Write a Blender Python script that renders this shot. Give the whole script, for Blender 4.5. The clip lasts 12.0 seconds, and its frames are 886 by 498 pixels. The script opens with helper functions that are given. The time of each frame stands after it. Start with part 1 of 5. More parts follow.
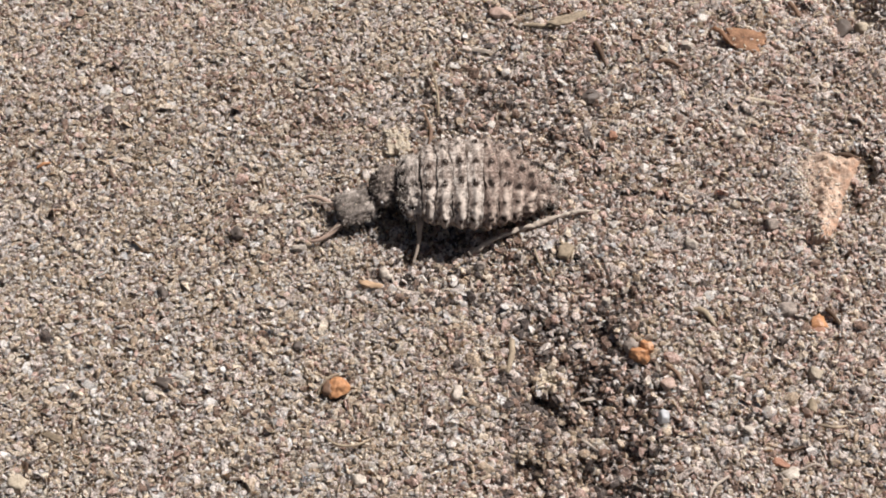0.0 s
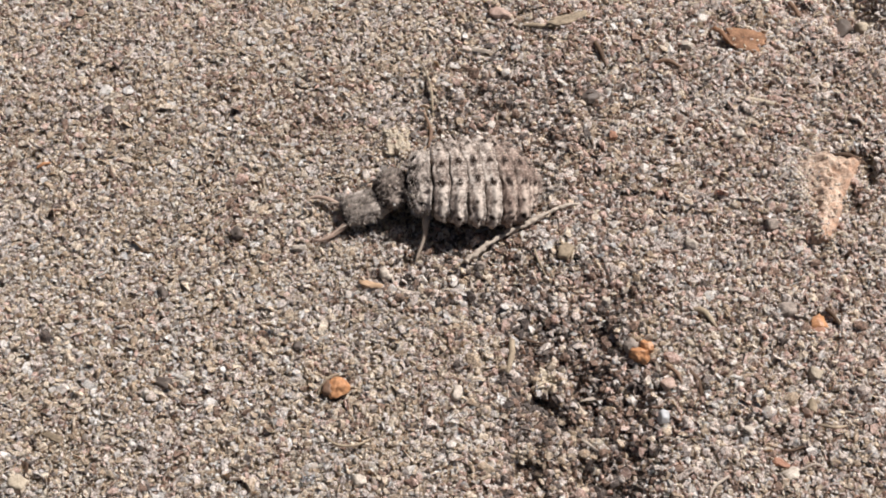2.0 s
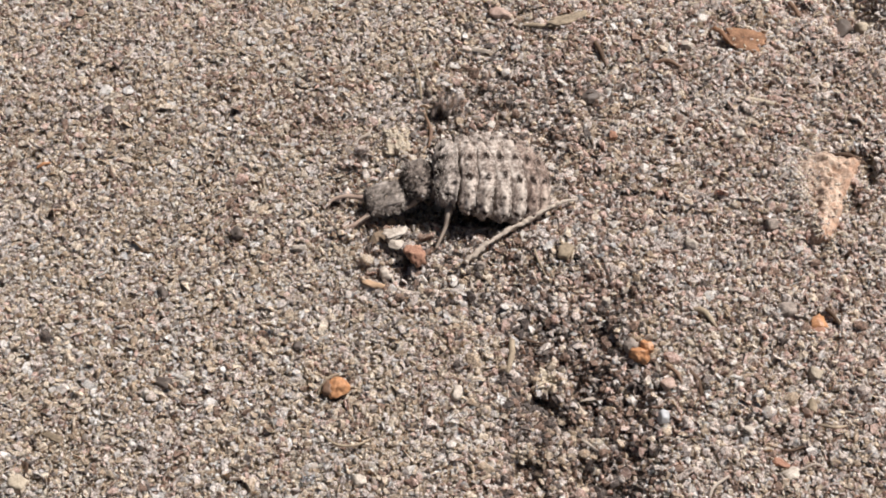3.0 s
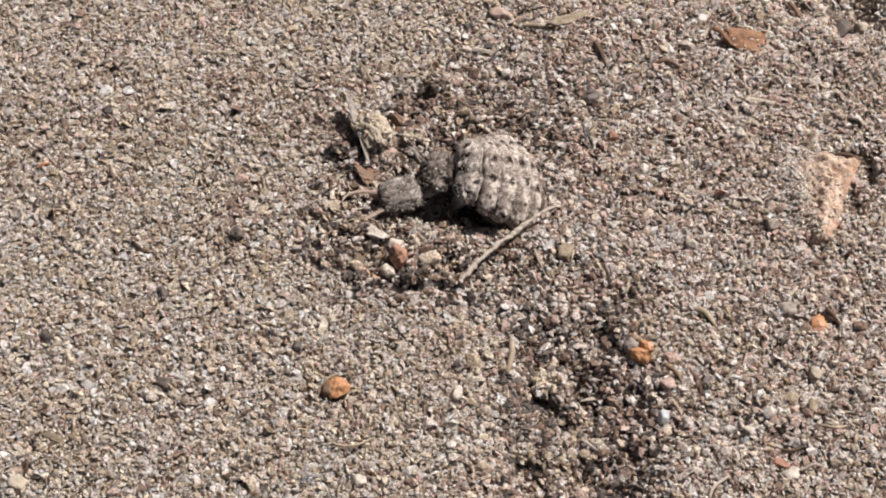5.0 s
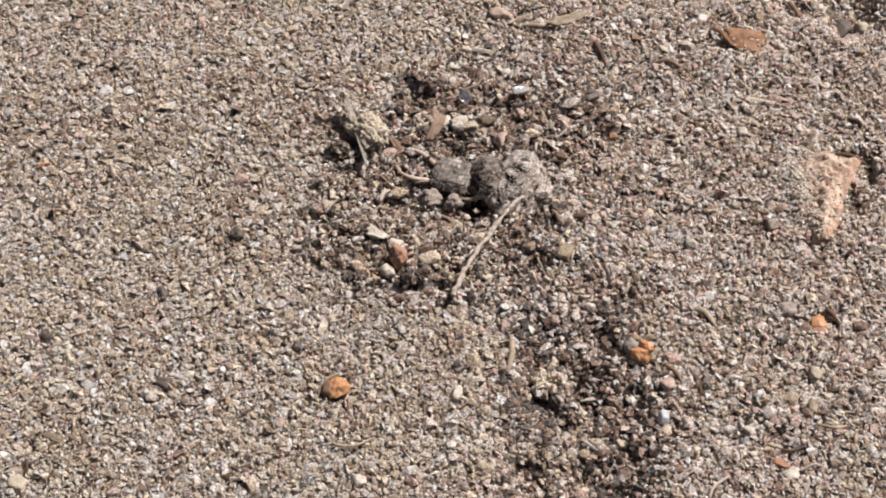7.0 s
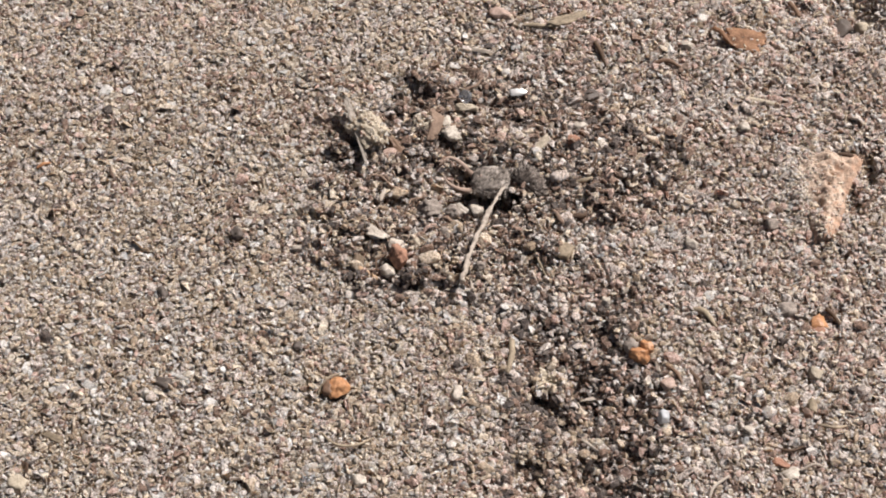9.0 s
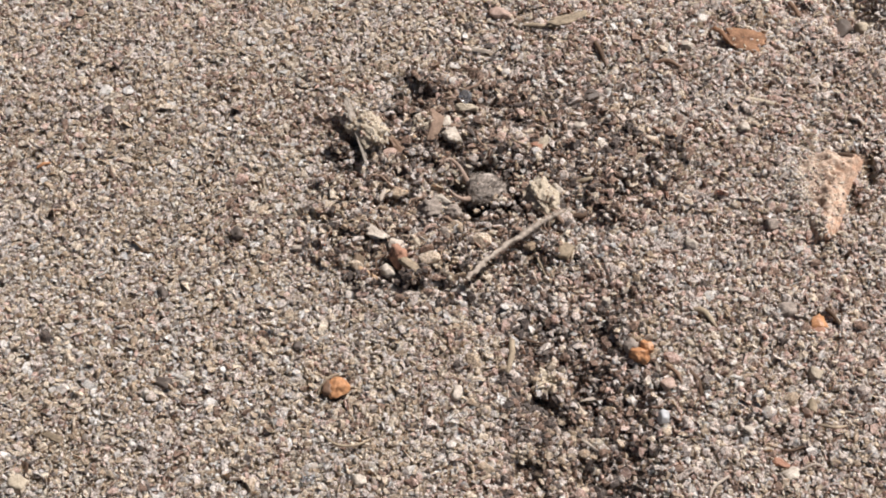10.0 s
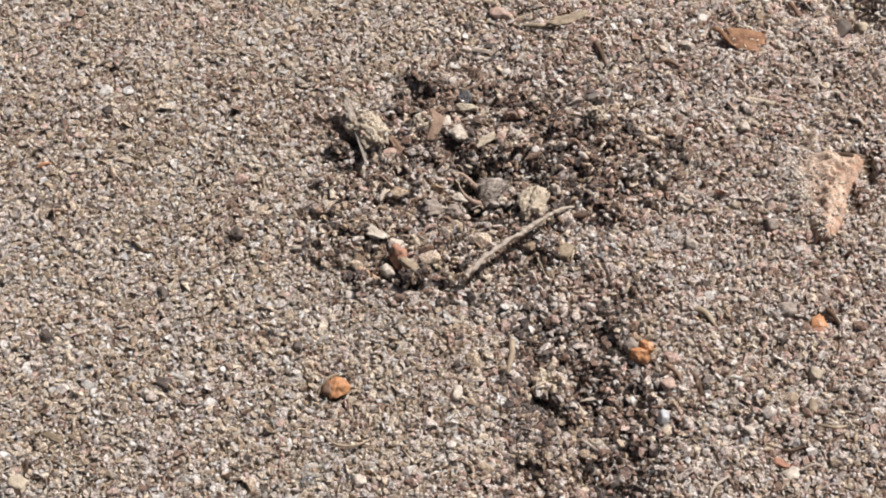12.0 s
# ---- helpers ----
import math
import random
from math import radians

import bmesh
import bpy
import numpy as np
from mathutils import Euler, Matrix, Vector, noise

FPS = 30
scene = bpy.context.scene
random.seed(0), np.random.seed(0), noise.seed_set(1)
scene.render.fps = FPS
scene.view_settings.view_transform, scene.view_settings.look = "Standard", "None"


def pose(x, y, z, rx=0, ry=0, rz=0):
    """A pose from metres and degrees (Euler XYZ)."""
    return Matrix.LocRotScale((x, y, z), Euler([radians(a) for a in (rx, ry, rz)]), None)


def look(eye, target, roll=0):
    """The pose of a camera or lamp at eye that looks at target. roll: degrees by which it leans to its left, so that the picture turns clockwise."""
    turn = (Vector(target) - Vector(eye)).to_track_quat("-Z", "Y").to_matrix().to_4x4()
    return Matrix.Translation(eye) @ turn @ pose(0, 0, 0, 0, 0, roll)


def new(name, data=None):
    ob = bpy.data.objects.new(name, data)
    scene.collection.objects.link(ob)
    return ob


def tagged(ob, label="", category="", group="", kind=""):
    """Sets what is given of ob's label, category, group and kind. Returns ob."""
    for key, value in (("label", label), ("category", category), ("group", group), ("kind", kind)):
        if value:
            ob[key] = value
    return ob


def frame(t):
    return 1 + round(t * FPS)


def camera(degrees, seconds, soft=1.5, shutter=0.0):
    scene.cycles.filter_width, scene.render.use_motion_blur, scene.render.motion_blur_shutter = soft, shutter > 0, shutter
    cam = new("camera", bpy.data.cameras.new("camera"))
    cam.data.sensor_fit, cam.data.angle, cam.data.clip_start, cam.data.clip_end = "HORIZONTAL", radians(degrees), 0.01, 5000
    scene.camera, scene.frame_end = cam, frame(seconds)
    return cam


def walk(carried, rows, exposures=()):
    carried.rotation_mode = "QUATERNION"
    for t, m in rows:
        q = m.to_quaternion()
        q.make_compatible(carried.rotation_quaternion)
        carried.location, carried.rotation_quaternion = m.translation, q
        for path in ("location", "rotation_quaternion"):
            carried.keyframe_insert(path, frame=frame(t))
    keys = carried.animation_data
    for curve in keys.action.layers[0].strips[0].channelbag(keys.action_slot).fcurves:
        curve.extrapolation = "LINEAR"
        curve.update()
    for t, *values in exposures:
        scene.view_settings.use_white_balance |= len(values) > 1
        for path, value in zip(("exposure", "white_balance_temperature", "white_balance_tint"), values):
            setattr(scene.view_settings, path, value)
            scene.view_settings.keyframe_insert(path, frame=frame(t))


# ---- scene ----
# All lengths below are in millimetres unless said otherwise; MM turns them into metres.
MM = 0.001
cam = camera(30, 12.0, soft=1.85, shutter=0.5)
EYE = (0, -46.99 * MM, 67.11 * MM)
walk(cam, [(0.0, look(EYE, (0, 0, 0))), (12.0, look(EYE, (0, 0, 0)))])

# ---------------------------------------------------------------- light
SUN_AZ, SUN_EL = 55, 55          # degrees: clockwise from +y, above the horizon
world = bpy.data.worlds.new("sky")
scene.world = world
world.use_nodes = True
wn = world.node_tree
sky = wn.nodes.new("ShaderNodeTexSky")
sky.sky_type = "NISHITA"
sky.sun_disc = False
sky.air_density, sky.dust_density, sky.ozone_density = 0.6, 4.0, 0.3   # pale, hazy sky
sky.sun_elevation = radians(SUN_EL)
sky.sun_rotation = radians(SUN_AZ)
wn.links.new(sky.outputs[0], wn.nodes["Background"].inputs[0])
wn.nodes["Background"].inputs[1].default_value = 0.031
sun = new("sun", bpy.data.lights.new("sun", "SUN"))
sun.data.energy = 4.9
sun.data.angle = radians(0.6)
sun.data.color = (1.0, 0.94, 0.905)
ca = math.cos(radians(SUN_EL))
toward = Vector((math.sin(radians(SUN_AZ)) * ca, math.cos(radians(SUN_AZ)) * ca, math.sin(radians(SUN_EL))))
sun.matrix_world = look(toward, (0, 0, 0))
scene.view_settings.exposure = 0.22


# ---------------------------------------------------------------- materials
def material(name, stops, rough=0.85, grain=900.0, spread=0.5, bump=0.3, depth=0.02, random_per="", transmit=0.0, spec=0.35, contrast=1.0, finer=5.0):
    """A mottled mineral or plant surface: a colour ramp run by noise at two scales and, on request, by a random value per piece."""
    m = bpy.data.materials.new(name)
    m.use_nodes = True
    nt = m.node_tree
    n, ln = nt.nodes, nt.links
    bsdf = n["Principled BSDF"]
    tc = n.new("ShaderNodeTexCoord")
    a = n.new("ShaderNodeTexNoise")
    a.inputs["Scale"].default_value = grain
    a.inputs["Detail"].default_value = 4
    b = n.new("ShaderNodeTexNoise")
    b.inputs["Scale"].default_value = grain * finer
    b.inputs["Detail"].default_value = 3
    ln.new(tc.outputs["Object"], a.inputs["Vector"])
    ln.new(tc.outputs["Object"], b.inputs["Vector"])
    mix = n.new("ShaderNodeMath")
    mix.operation = "MULTIPLY_ADD"
    ln.new(b.outputs["Fac"], mix.inputs[0])
    mix.inputs[1].default_value = 0.4
    half = n.new("ShaderNodeMath")
    half.operation = "MULTIPLY"
    ln.new(a.outputs["Fac"], half.inputs[0])
    half.inputs[1].default_value = 0.6
    ln.new(half.outputs[0], mix.inputs[2])
    push = n.new("ShaderNodeMath")
    push.operation = "MULTIPLY_ADD"
    push.use_clamp = True
    ln.new(mix.outputs[0], push.inputs[0])
    push.inputs[1].default_value = contrast
    push.inputs[2].default_value = 0.5 - 0.5 * contrast
    fac = push.outputs[0]
    if random_per:
        if random_per == "island":
            src = n.new("ShaderNodeNewGeometry").outputs["Random Per Island"]
        else:
            src = n.new("ShaderNodeObjectInfo").outputs["Random"]
        m1 = n.new("ShaderNodeMath")
        m1.operation = "MULTIPLY_ADD"
        ln.new(fac, m1.inputs[0])
        m1.inputs[1].default_value = spread
        m2 = n.new("ShaderNodeMath")
        m2.operation = "MULTIPLY"
        ln.new(src, m2.inputs[0])
        m2.inputs[1].default_value = 1.0 - spread
        ln.new(m2.outputs[0], m1.inputs[2])
        fac = m1.outputs[0]
    ramp = n.new("ShaderNodeValToRGB")
    el = ramp.color_ramp.elements
    while len(el) < len(stops):
        el.new(0.5)
    for e, (p, c) in zip(el, stops):
        e.position = p
        e.color = (*c, 1)
    ln.new(fac, ramp.inputs[0])
    ln.new(ramp.outputs[0], bsdf.inputs["Base Color"])
    bsdf.inputs["Roughness"].default_value = rough
    bsdf.inputs["Specular IOR Level"].default_value = spec
    bsdf.inputs["Transmission Weight"].default_value = transmit
    if bump:
        bp = n.new("ShaderNodeBump")
        bp.inputs["Strength"].default_value = bump
        bp.inputs["Distance"].default_value = depth * MM
        ln.new(mix.outputs[0], bp.inputs["Height"])
        ln.new(bp.outputs[0], bsdf.inputs["Normal"])
    return m


def shades(lo, hi, mid=None):
    """Ramp stops from a dark to a light tone."""
    mid = mid or tuple((p + q) / 2 for p, q in zip(lo, hi))
    return [(0.12, lo), (0.5, mid), (0.88, hi)]


def sand_material(name, lo, hi, rough=0.85, spec=0.35, clear=0.0):
    """A translucent mineral grain, mottled within and different from grain to grain."""
    m = material(name, shades(lo, hi), rough, 7500, 0.86, 0.9, 0.05, "island", 0.0, spec, 4.2, 2.2)
    b = m.node_tree.nodes["Principled BSDF"]
    b.inputs["Subsurface Weight"].default_value = 0.85
    b.inputs["Subsurface Radius"].default_value = (1.0, 0.89, 0.78)
    b.inputs["Subsurface Scale"].default_value = 0.22 * MM
    b.inputs["Transmission Weight"].default_value = clear
    return m


SAND = [
    sand_material("sand_beige", (0.25, 0.197, 0.147), (0.75, 0.635, 0.51)),
    sand_material("sand_olive", (0.165, 0.125, 0.09), (0.53, 0.425, 0.32)),
    sand_material("sand_grey", (0.17, 0.14, 0.125), (0.74, 0.645, 0.58), 0.8),
    sand_material("sand_brown", (0.08, 0.054, 0.041), (0.318, 0.222, 0.172)),
    sand_material("sand_dark", (0.03, 0.0235, 0.0205), (0.14, 0.111, 0.097), 0.7),
    sand_material("sand_pink", (0.20, 0.133, 0.11), (0.62, 0.465, 0.40), 0.8),
    sand_material("sand_quartz", (0.46, 0.405, 0.36), (0.90, 0.84, 0.775), 0.3, 0.5, 0.2),
]
M_GROUND = material("packed_sand", [(0.2, (0.08, 0.058, 0.04)), (0.45, (0.24, 0.185, 0.125)), (0.6, (0.42, 0.335, 0.24)), (0.8, (0.56, 0.46, 0.34))],
                    0.9, 1800, bump=1.0, depth=0.15)
M_RUST = material("russet_bark", shades((0.11, 0.048, 0.024), (0.42, 0.235, 0.135)), 0.75, 1600, bump=1.0, depth=0.12, contrast=2.4)
M_STRAW = material("dry_straw", shades((0.15, 0.115, 0.075), (0.46, 0.375, 0.27)), 0.7, 1400, bump=0.8, depth=0.06, contrast=2.0)
M_STEM = material("grey_stem", shades((0.26, 0.215, 0.175), (0.64, 0.56, 0.475)), 0.85, 1300, bump=0.9, depth=0.06)
M_SEED = material("orange_seed", shades((0.30, 0.125, 0.052), (0.68, 0.37, 0.19)), 0.42, 1500, bump=0.8, depth=0.08, spec=0.45, contrast=2.0)
M_HUSK = material("brown_husk", shades((0.10, 0.057, 0.036), (0.28, 0.178, 0.118)), 0.6, 700, bump=0.4, depth=0.03)
M_TERRA = material("terracotta", shades((0.24, 0.12, 0.08), (0.50, 0.29, 0.20)), 0.85, 2200, bump=1.0, depth=0.1, contrast=2.2)
M_ROSE = material("rose_quartz", shades((0.30, 0.20, 0.16), (0.66, 0.50, 0.42)), 0.5, 2200, bump=1.0, depth=0.1, contrast=2.2)
M_WHITE = material("milky_quartz", shades((0.32, 0.27, 0.215), (0.70, 0.63, 0.545)), 0.45, 2200, bump=1.0, depth=0.1, contrast=2.2, spec=0.5)
M_FLAKE = material("tan_flake", shades((0.34, 0.205, 0.12), (0.72, 0.52, 0.345)), 0.6, 1500, bump=0.7, depth=0.06)
M_CLOD = material("pale_clod", shades((0.26, 0.215, 0.16), (0.66, 0.575, 0.45)), 0.9, 1800, bump=1.0, depth=0.12)
M_GREY = material("grey_stone", shades((0.13, 0.105, 0.088), (0.43, 0.37, 0.32)), 0.75, 2200, bump=1.0, depth=0.1, contrast=2.2)
M_BLACK = material("black_stone", shades((0.045, 0.036, 0.031), (0.17, 0.138, 0.118)), 0.55, 900, bump=0.6, depth=0.06)
M_LEAF = material("grey_leaf", shades((0.13, 0.11, 0.092), (0.50, 0.445, 0.385)), 0.8, 1500, bump=0.9, depth=0.08, contrast=2.0)
M_WOOD = material("red_brown_wood", shades((0.12, 0.078, 0.057), (0.40, 0.285, 0.21)), 0.8, 1300, bump=0.9, depth=0.1)
M_ROOT = material("dark_rootlet", shades((0.03, 0.018, 0.012), (0.16, 0.10, 0.065)), 0.8, 900, bump=0.5, depth=0.04)
M_GLASSY = material("clear_quartz", shades((0.72, 0.72, 0.74), (0.92, 0.92, 0.94)), 0.10, 700, bump=0.1, depth=0.02, transmit=0.92, spec=0.7)
M_BLUE = material("bluish_quartz", shades((0.42, 0.44, 0.47), (0.82, 0.83, 0.84)), 0.22, 2200, bump=0.4, depth=0.05, transmit=0.25, spec=0.8)
M_MICA = material("mica", shades((0.25, 0.24, 0.24), (0.5, 0.49, 0.48)), 0.12, 700, bump=0.15, depth=0.02, spec=0.9)
M_DARKCLOD = material("crumbly_soil", shades((0.08, 0.056, 0.038), (0.36, 0.275, 0.195)), 0.9, 1600, bump=1.0, depth=0.12, spread=0.5, random_per="object")


def hide_material(name, stops, dark, pale=(0.70, 0.62, 0.545), rough=0.9, grain=1500.0, depth=0.06):
    """Dusty insect hide: mottled ground tone, with dark and pale markings where the mesh's attributes say so."""
    m = material(name, stops, rough, grain, bump=1.0, depth=depth, spec=0.15)
    nt = m.node_tree
    n, ln = nt.nodes, nt.links
    tone = [x for x in n if x.type == "VALTORGB"][0].outputs[0]
    for attribute, colour in (("pale", pale), ("pigment", dark)):
        at = n.new("ShaderNodeAttribute")
        at.attribute_name = attribute
        mx = n.new("ShaderNodeMix")
        mx.data_type = "RGBA"
        ln.new(at.outputs["Fac"], mx.inputs["Factor"])
        ln.new(tone, mx.inputs["A"])
        mx.inputs["B"].default_value = (*colour, 1)
        tone = mx.outputs["Result"]
    ln.new(tone, n["Principled BSDF"].inputs["Base Color"])
    return m


M_BARK = hide_material("bark_chip", [(0.35, (0.25, 0.178, 0.135)), (0.5, (0.51, 0.39, 0.305)), (0.65, (0.68, 0.565, 0.46))], (0.52, 0.325, 0.225), grain=1900.0, depth=0.15)
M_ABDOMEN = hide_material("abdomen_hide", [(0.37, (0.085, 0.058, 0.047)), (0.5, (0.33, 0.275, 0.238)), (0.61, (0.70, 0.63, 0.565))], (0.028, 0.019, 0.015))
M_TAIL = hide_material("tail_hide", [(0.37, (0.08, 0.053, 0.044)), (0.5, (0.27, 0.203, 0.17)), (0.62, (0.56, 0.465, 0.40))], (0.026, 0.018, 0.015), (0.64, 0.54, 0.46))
M_THORAX = hide_material("thorax_hide", [(0.38, (0.08, 0.063, 0.053)), (0.5, (0.42, 0.365, 0.325)), (0.62, (0.74, 0.675, 0.615))], (0.022, 0.016, 0.013), (0.62, 0.56, 0.50))
M_NECK = hide_material("neck_hide", [(0.38, (0.03, 0.023, 0.019)), (0.5, (0.19, 0.157, 0.137)), (0.64, (0.36, 0.31, 0.27))], (0.018, 0.014, 0.012))
M_HEAD = hide_material("head_hide", [(0.38, (0.04, 0.032, 0.027)), (0.5, (0.16, 0.135, 0.118)), (0.66, (0.48, 0.43, 0.39))], (0.024, 0.018, 0.015))
M_BRISTLE = material("bristle", shades((0.20, 0.168, 0.145), (0.66, 0.60, 0.545)), 0.85, 900, bump=0, spec=0.1)
M_PALE_BRISTLE = material("pale_bristle", shades((0.32, 0.28, 0.25), (0.80, 0.735, 0.67)), 0.85, 900, bump=0, spec=0.1)
M_NECK_BRISTLE = material("neck_bristle", shades((0.12, 0.1, 0.087), (0.60, 0.54, 0.485)), 0.85, 900, bump=0, spec=0.1)
M_MANDIBLE = material("mandible_horn", shades((0.17, 0.10, 0.07), (0.66, 0.52, 0.43)), 0.3, 500, bump=0.1, depth=0.01, spec=0.5)
M_LEG = material("leg_cuticle", shades((0.20, 0.155, 0.12), (0.55, 0.47, 0.39)), 0.45, 700, bump=0.3, depth=0.02)


# ---------------------------------------------------------------- mesh helpers
def mm_pose(x, y, z, rx=0, ry=0, rz=0):
    return pose(x * MM, y * MM, z * MM, rx, ry, rz)


def mesh_of(name, verts, faces, mats, index=None, smooth=False, pigment=None):
    """A mesh from arrays of corners, in millimetres, and faces."""
    me = bpy.data.meshes.new(name)
    v = np.asarray(verts, float) * MM
    if isinstance(faces, np.ndarray):
        nv, nf, k = len(v), len(faces), faces.shape[1]
        me.vertices.add(nv)
        me.vertices.foreach_set("co", v.astype(np.float32).ravel())
        me.loops.add(nf * k)
        me.loops.foreach_set("vertex_index", faces.astype(np.int32).ravel())
        me.polygons.add(nf)
        me.polygons.foreach_set("loop_start", np.arange(0, nf * k, k, dtype=np.int32))
        me.update(calc_edges=True)
    else:
        me.from_pydata([tuple(p) for p in v], [], faces)
    for m in (mats if isinstance(mats, (list, tuple)) else [mats]):
        me.materials.append(m)
    if index is not None:
        me.polygons.foreach_set("material_index", np.asarray(index, dtype=np.int32))
    me.polygons.foreach_set("use_smooth", np.full(len(me.polygons), bool(smooth)))
    if pigment is not None:
        at = me.attributes.new("pigment", "FLOAT", "POINT")
        at.data.foreach_set("value", np.asarray(pigment, dtype=np.float32))
    me.validate()
    me.update()
    return me


def part(name, me, parent, m=None, label=""):
    ob = new(name, me)
    ob.parent = parent
    if m is not None:
        ob.matrix_basis = m
    return tagged(ob, label=label)


def value_noise(x, y, cell, seed):
    """Smooth random field of -1 to 1 over the plane, with bumps about one cell wide."""
    r = np.random.RandomState(seed)
    grid = r.uniform(-1, 1, (128, 128))
    u, v = x / cell + 40.37, y / cell + 40.71
    i, j = np.floor(u).astype(int), np.floor(v).astype(int)
    fu, fv = u - i, v - j
    fu, fv = fu * fu * (3 - 2 * fu), fv * fv * (3 - 2 * fv)
    p = lambda a, b: grid[a % 128, b % 128]
    return (p(i, j) * (1 - fu) + p(i + 1, j) * fu) * (1 - fv) + (p(i, j + 1) * (1 - fu) + p(i + 1, j + 1) * fu) * fv


def grain_shape(r, corners):
    """An angular sand grain about 1 across: the hull of a few random points, flatter than it is wide. Returns corners and triangles."""
    bm = bmesh.new()
    q = r.normal(size=(corners, 3))
    q /= np.linalg.norm(q, axis=1)[:, None]
    q *= np.array([0.5 * r.uniform(1.0, 1.35), 0.5 * r.uniform(0.8, 1.1), 0.5 * r.uniform(0.45, 0.85)])
    for p in q:
        bm.verts.new(p)
    got = bmesh.ops.convex_hull(bm, input=bm.verts)
    loose = [v for v in bm.verts if not v.link_faces]
    bmesh.ops.delete(bm, geom=loose, context="VERTS")
    bmesh.ops.recalc_face_normals(bm, faces=bm.faces)
    bm.verts.index_update()
    v, f = np.array([p.co for p in bm.verts]), np.array([[p.index for p in face.verts] for face in bm.faces])
    bm.free()
    return v, f


def lie(n, r, tilt):
    """n random rotations for grains that lie on their flat side, tilted by about so many degrees."""
    a, b, c = r.uniform(0, 2 * math.pi, n), np.radians(r.normal(size=n) * tilt), r.uniform(0, 2 * math.pi, n)
    def about_z(t):
        o, z = np.ones(n), np.zeros(n)
        return np.stack([np.stack([np.cos(t), -np.sin(t), z], 1), np.stack([np.sin(t), np.cos(t), z], 1), np.stack([z, z, o], 1)], 1)
    o, z = np.ones(n), np.zeros(n)
    lean = np.stack([np.stack([o, z, z], 1), np.stack([z, np.cos(b), -np.sin(b)], 1), np.stack([z, np.sin(b), np.cos(b)], 1)], 1)
    return about_z(a) @ lean @ about_z(c)


def grain_cloud(centres, sizes, kinds, seed, corners=12, tilt=28, stretch=(1, 1, 1)):
    """Corners, faces and material numbers of many grains, each turned and squashed in its own way."""
    r = np.random.RandomState(seed)
    centres, sizes, kinds = np.asarray(centres), np.asarray(sizes), np.asarray(kinds)
    pick = r.randint(0, 40, len(centres))
    vs, fs, ms, count = [], [], [], 0
    for s in range(40):
        base, faces = grain_shape(r, corners + r.randint(-2, 4))
        at = np.nonzero(pick == s)[0]
        if not len(at):
            continue
        n, k = len(at), len(base)
        grow = sizes[at][:, None] * r.uniform(0.8, 1.2, (n, 3)) * np.array(stretch)
        v = np.einsum("nij,nkj->nki", lie(n, r, tilt), base[None] * grow[:, None, :]) + centres[at][:, None, :]
        vs.append(v.reshape(-1, 3))
        fs.append((faces[None] + (np.arange(n) * k)[:, None, None]).reshape(-1, 3) + count)
        ms.append(np.repeat(kinds[at], len(faces)))
        count += n * k
    return np.concatenate(vs), np.concatenate(fs), np.concatenate(ms)


def lump(size, seed, boxy=0.0, rough=0.15, bumps=1.6, detail=3, taper=0.0, bend=0.0, facets=0):
    """Corners and faces of a stone, chip or clod of the given size: between a ball and a box, roughened, tapered along x and bowed."""
    bm = bmesh.new()
    bmesh.ops.create_icosphere(bm, subdivisions=detail, radius=1)
    off = Vector((seed * 3.7, seed * 1.9, seed * 5.3))
    out = []
    rr = random.Random(seed)
    cuts = [(Vector((rr.gauss(0, 1), rr.gauss(0, 1), rr.gauss(0, 1))).normalized(), rr.uniform(0.5, 0.85)) for _ in range(facets)]
    for v in bm.verts:
        c = v.co.normalized()
        k = c / max(abs(c.x), abs(c.y), abs(c.z))
        p = c.lerp(k, boxy)
        for n, d in cuts:                      # broken faces
            over = p.dot(n) - d
            if over > 0:
                p = p - n * over * 0.9
        p *= 1 + rough * noise.noise(c * bumps + off) + rough * 0.5 * noise.noise(c * bumps * 2.7 + off) + rough * 0.25 * noise.noise(c * bumps * 6.5 + off)
        s = 1 - taper * p.x
        out.append((p.x * size[0] / 2, p.y * s * size[1] / 2, p.z * size[2] / 2 + bend * size[2] * p.x * p.x))
    faces = [[v.index for v in f.verts] for f in bm.faces]
    bm.free()
    return np.array(out), np.array(faces)


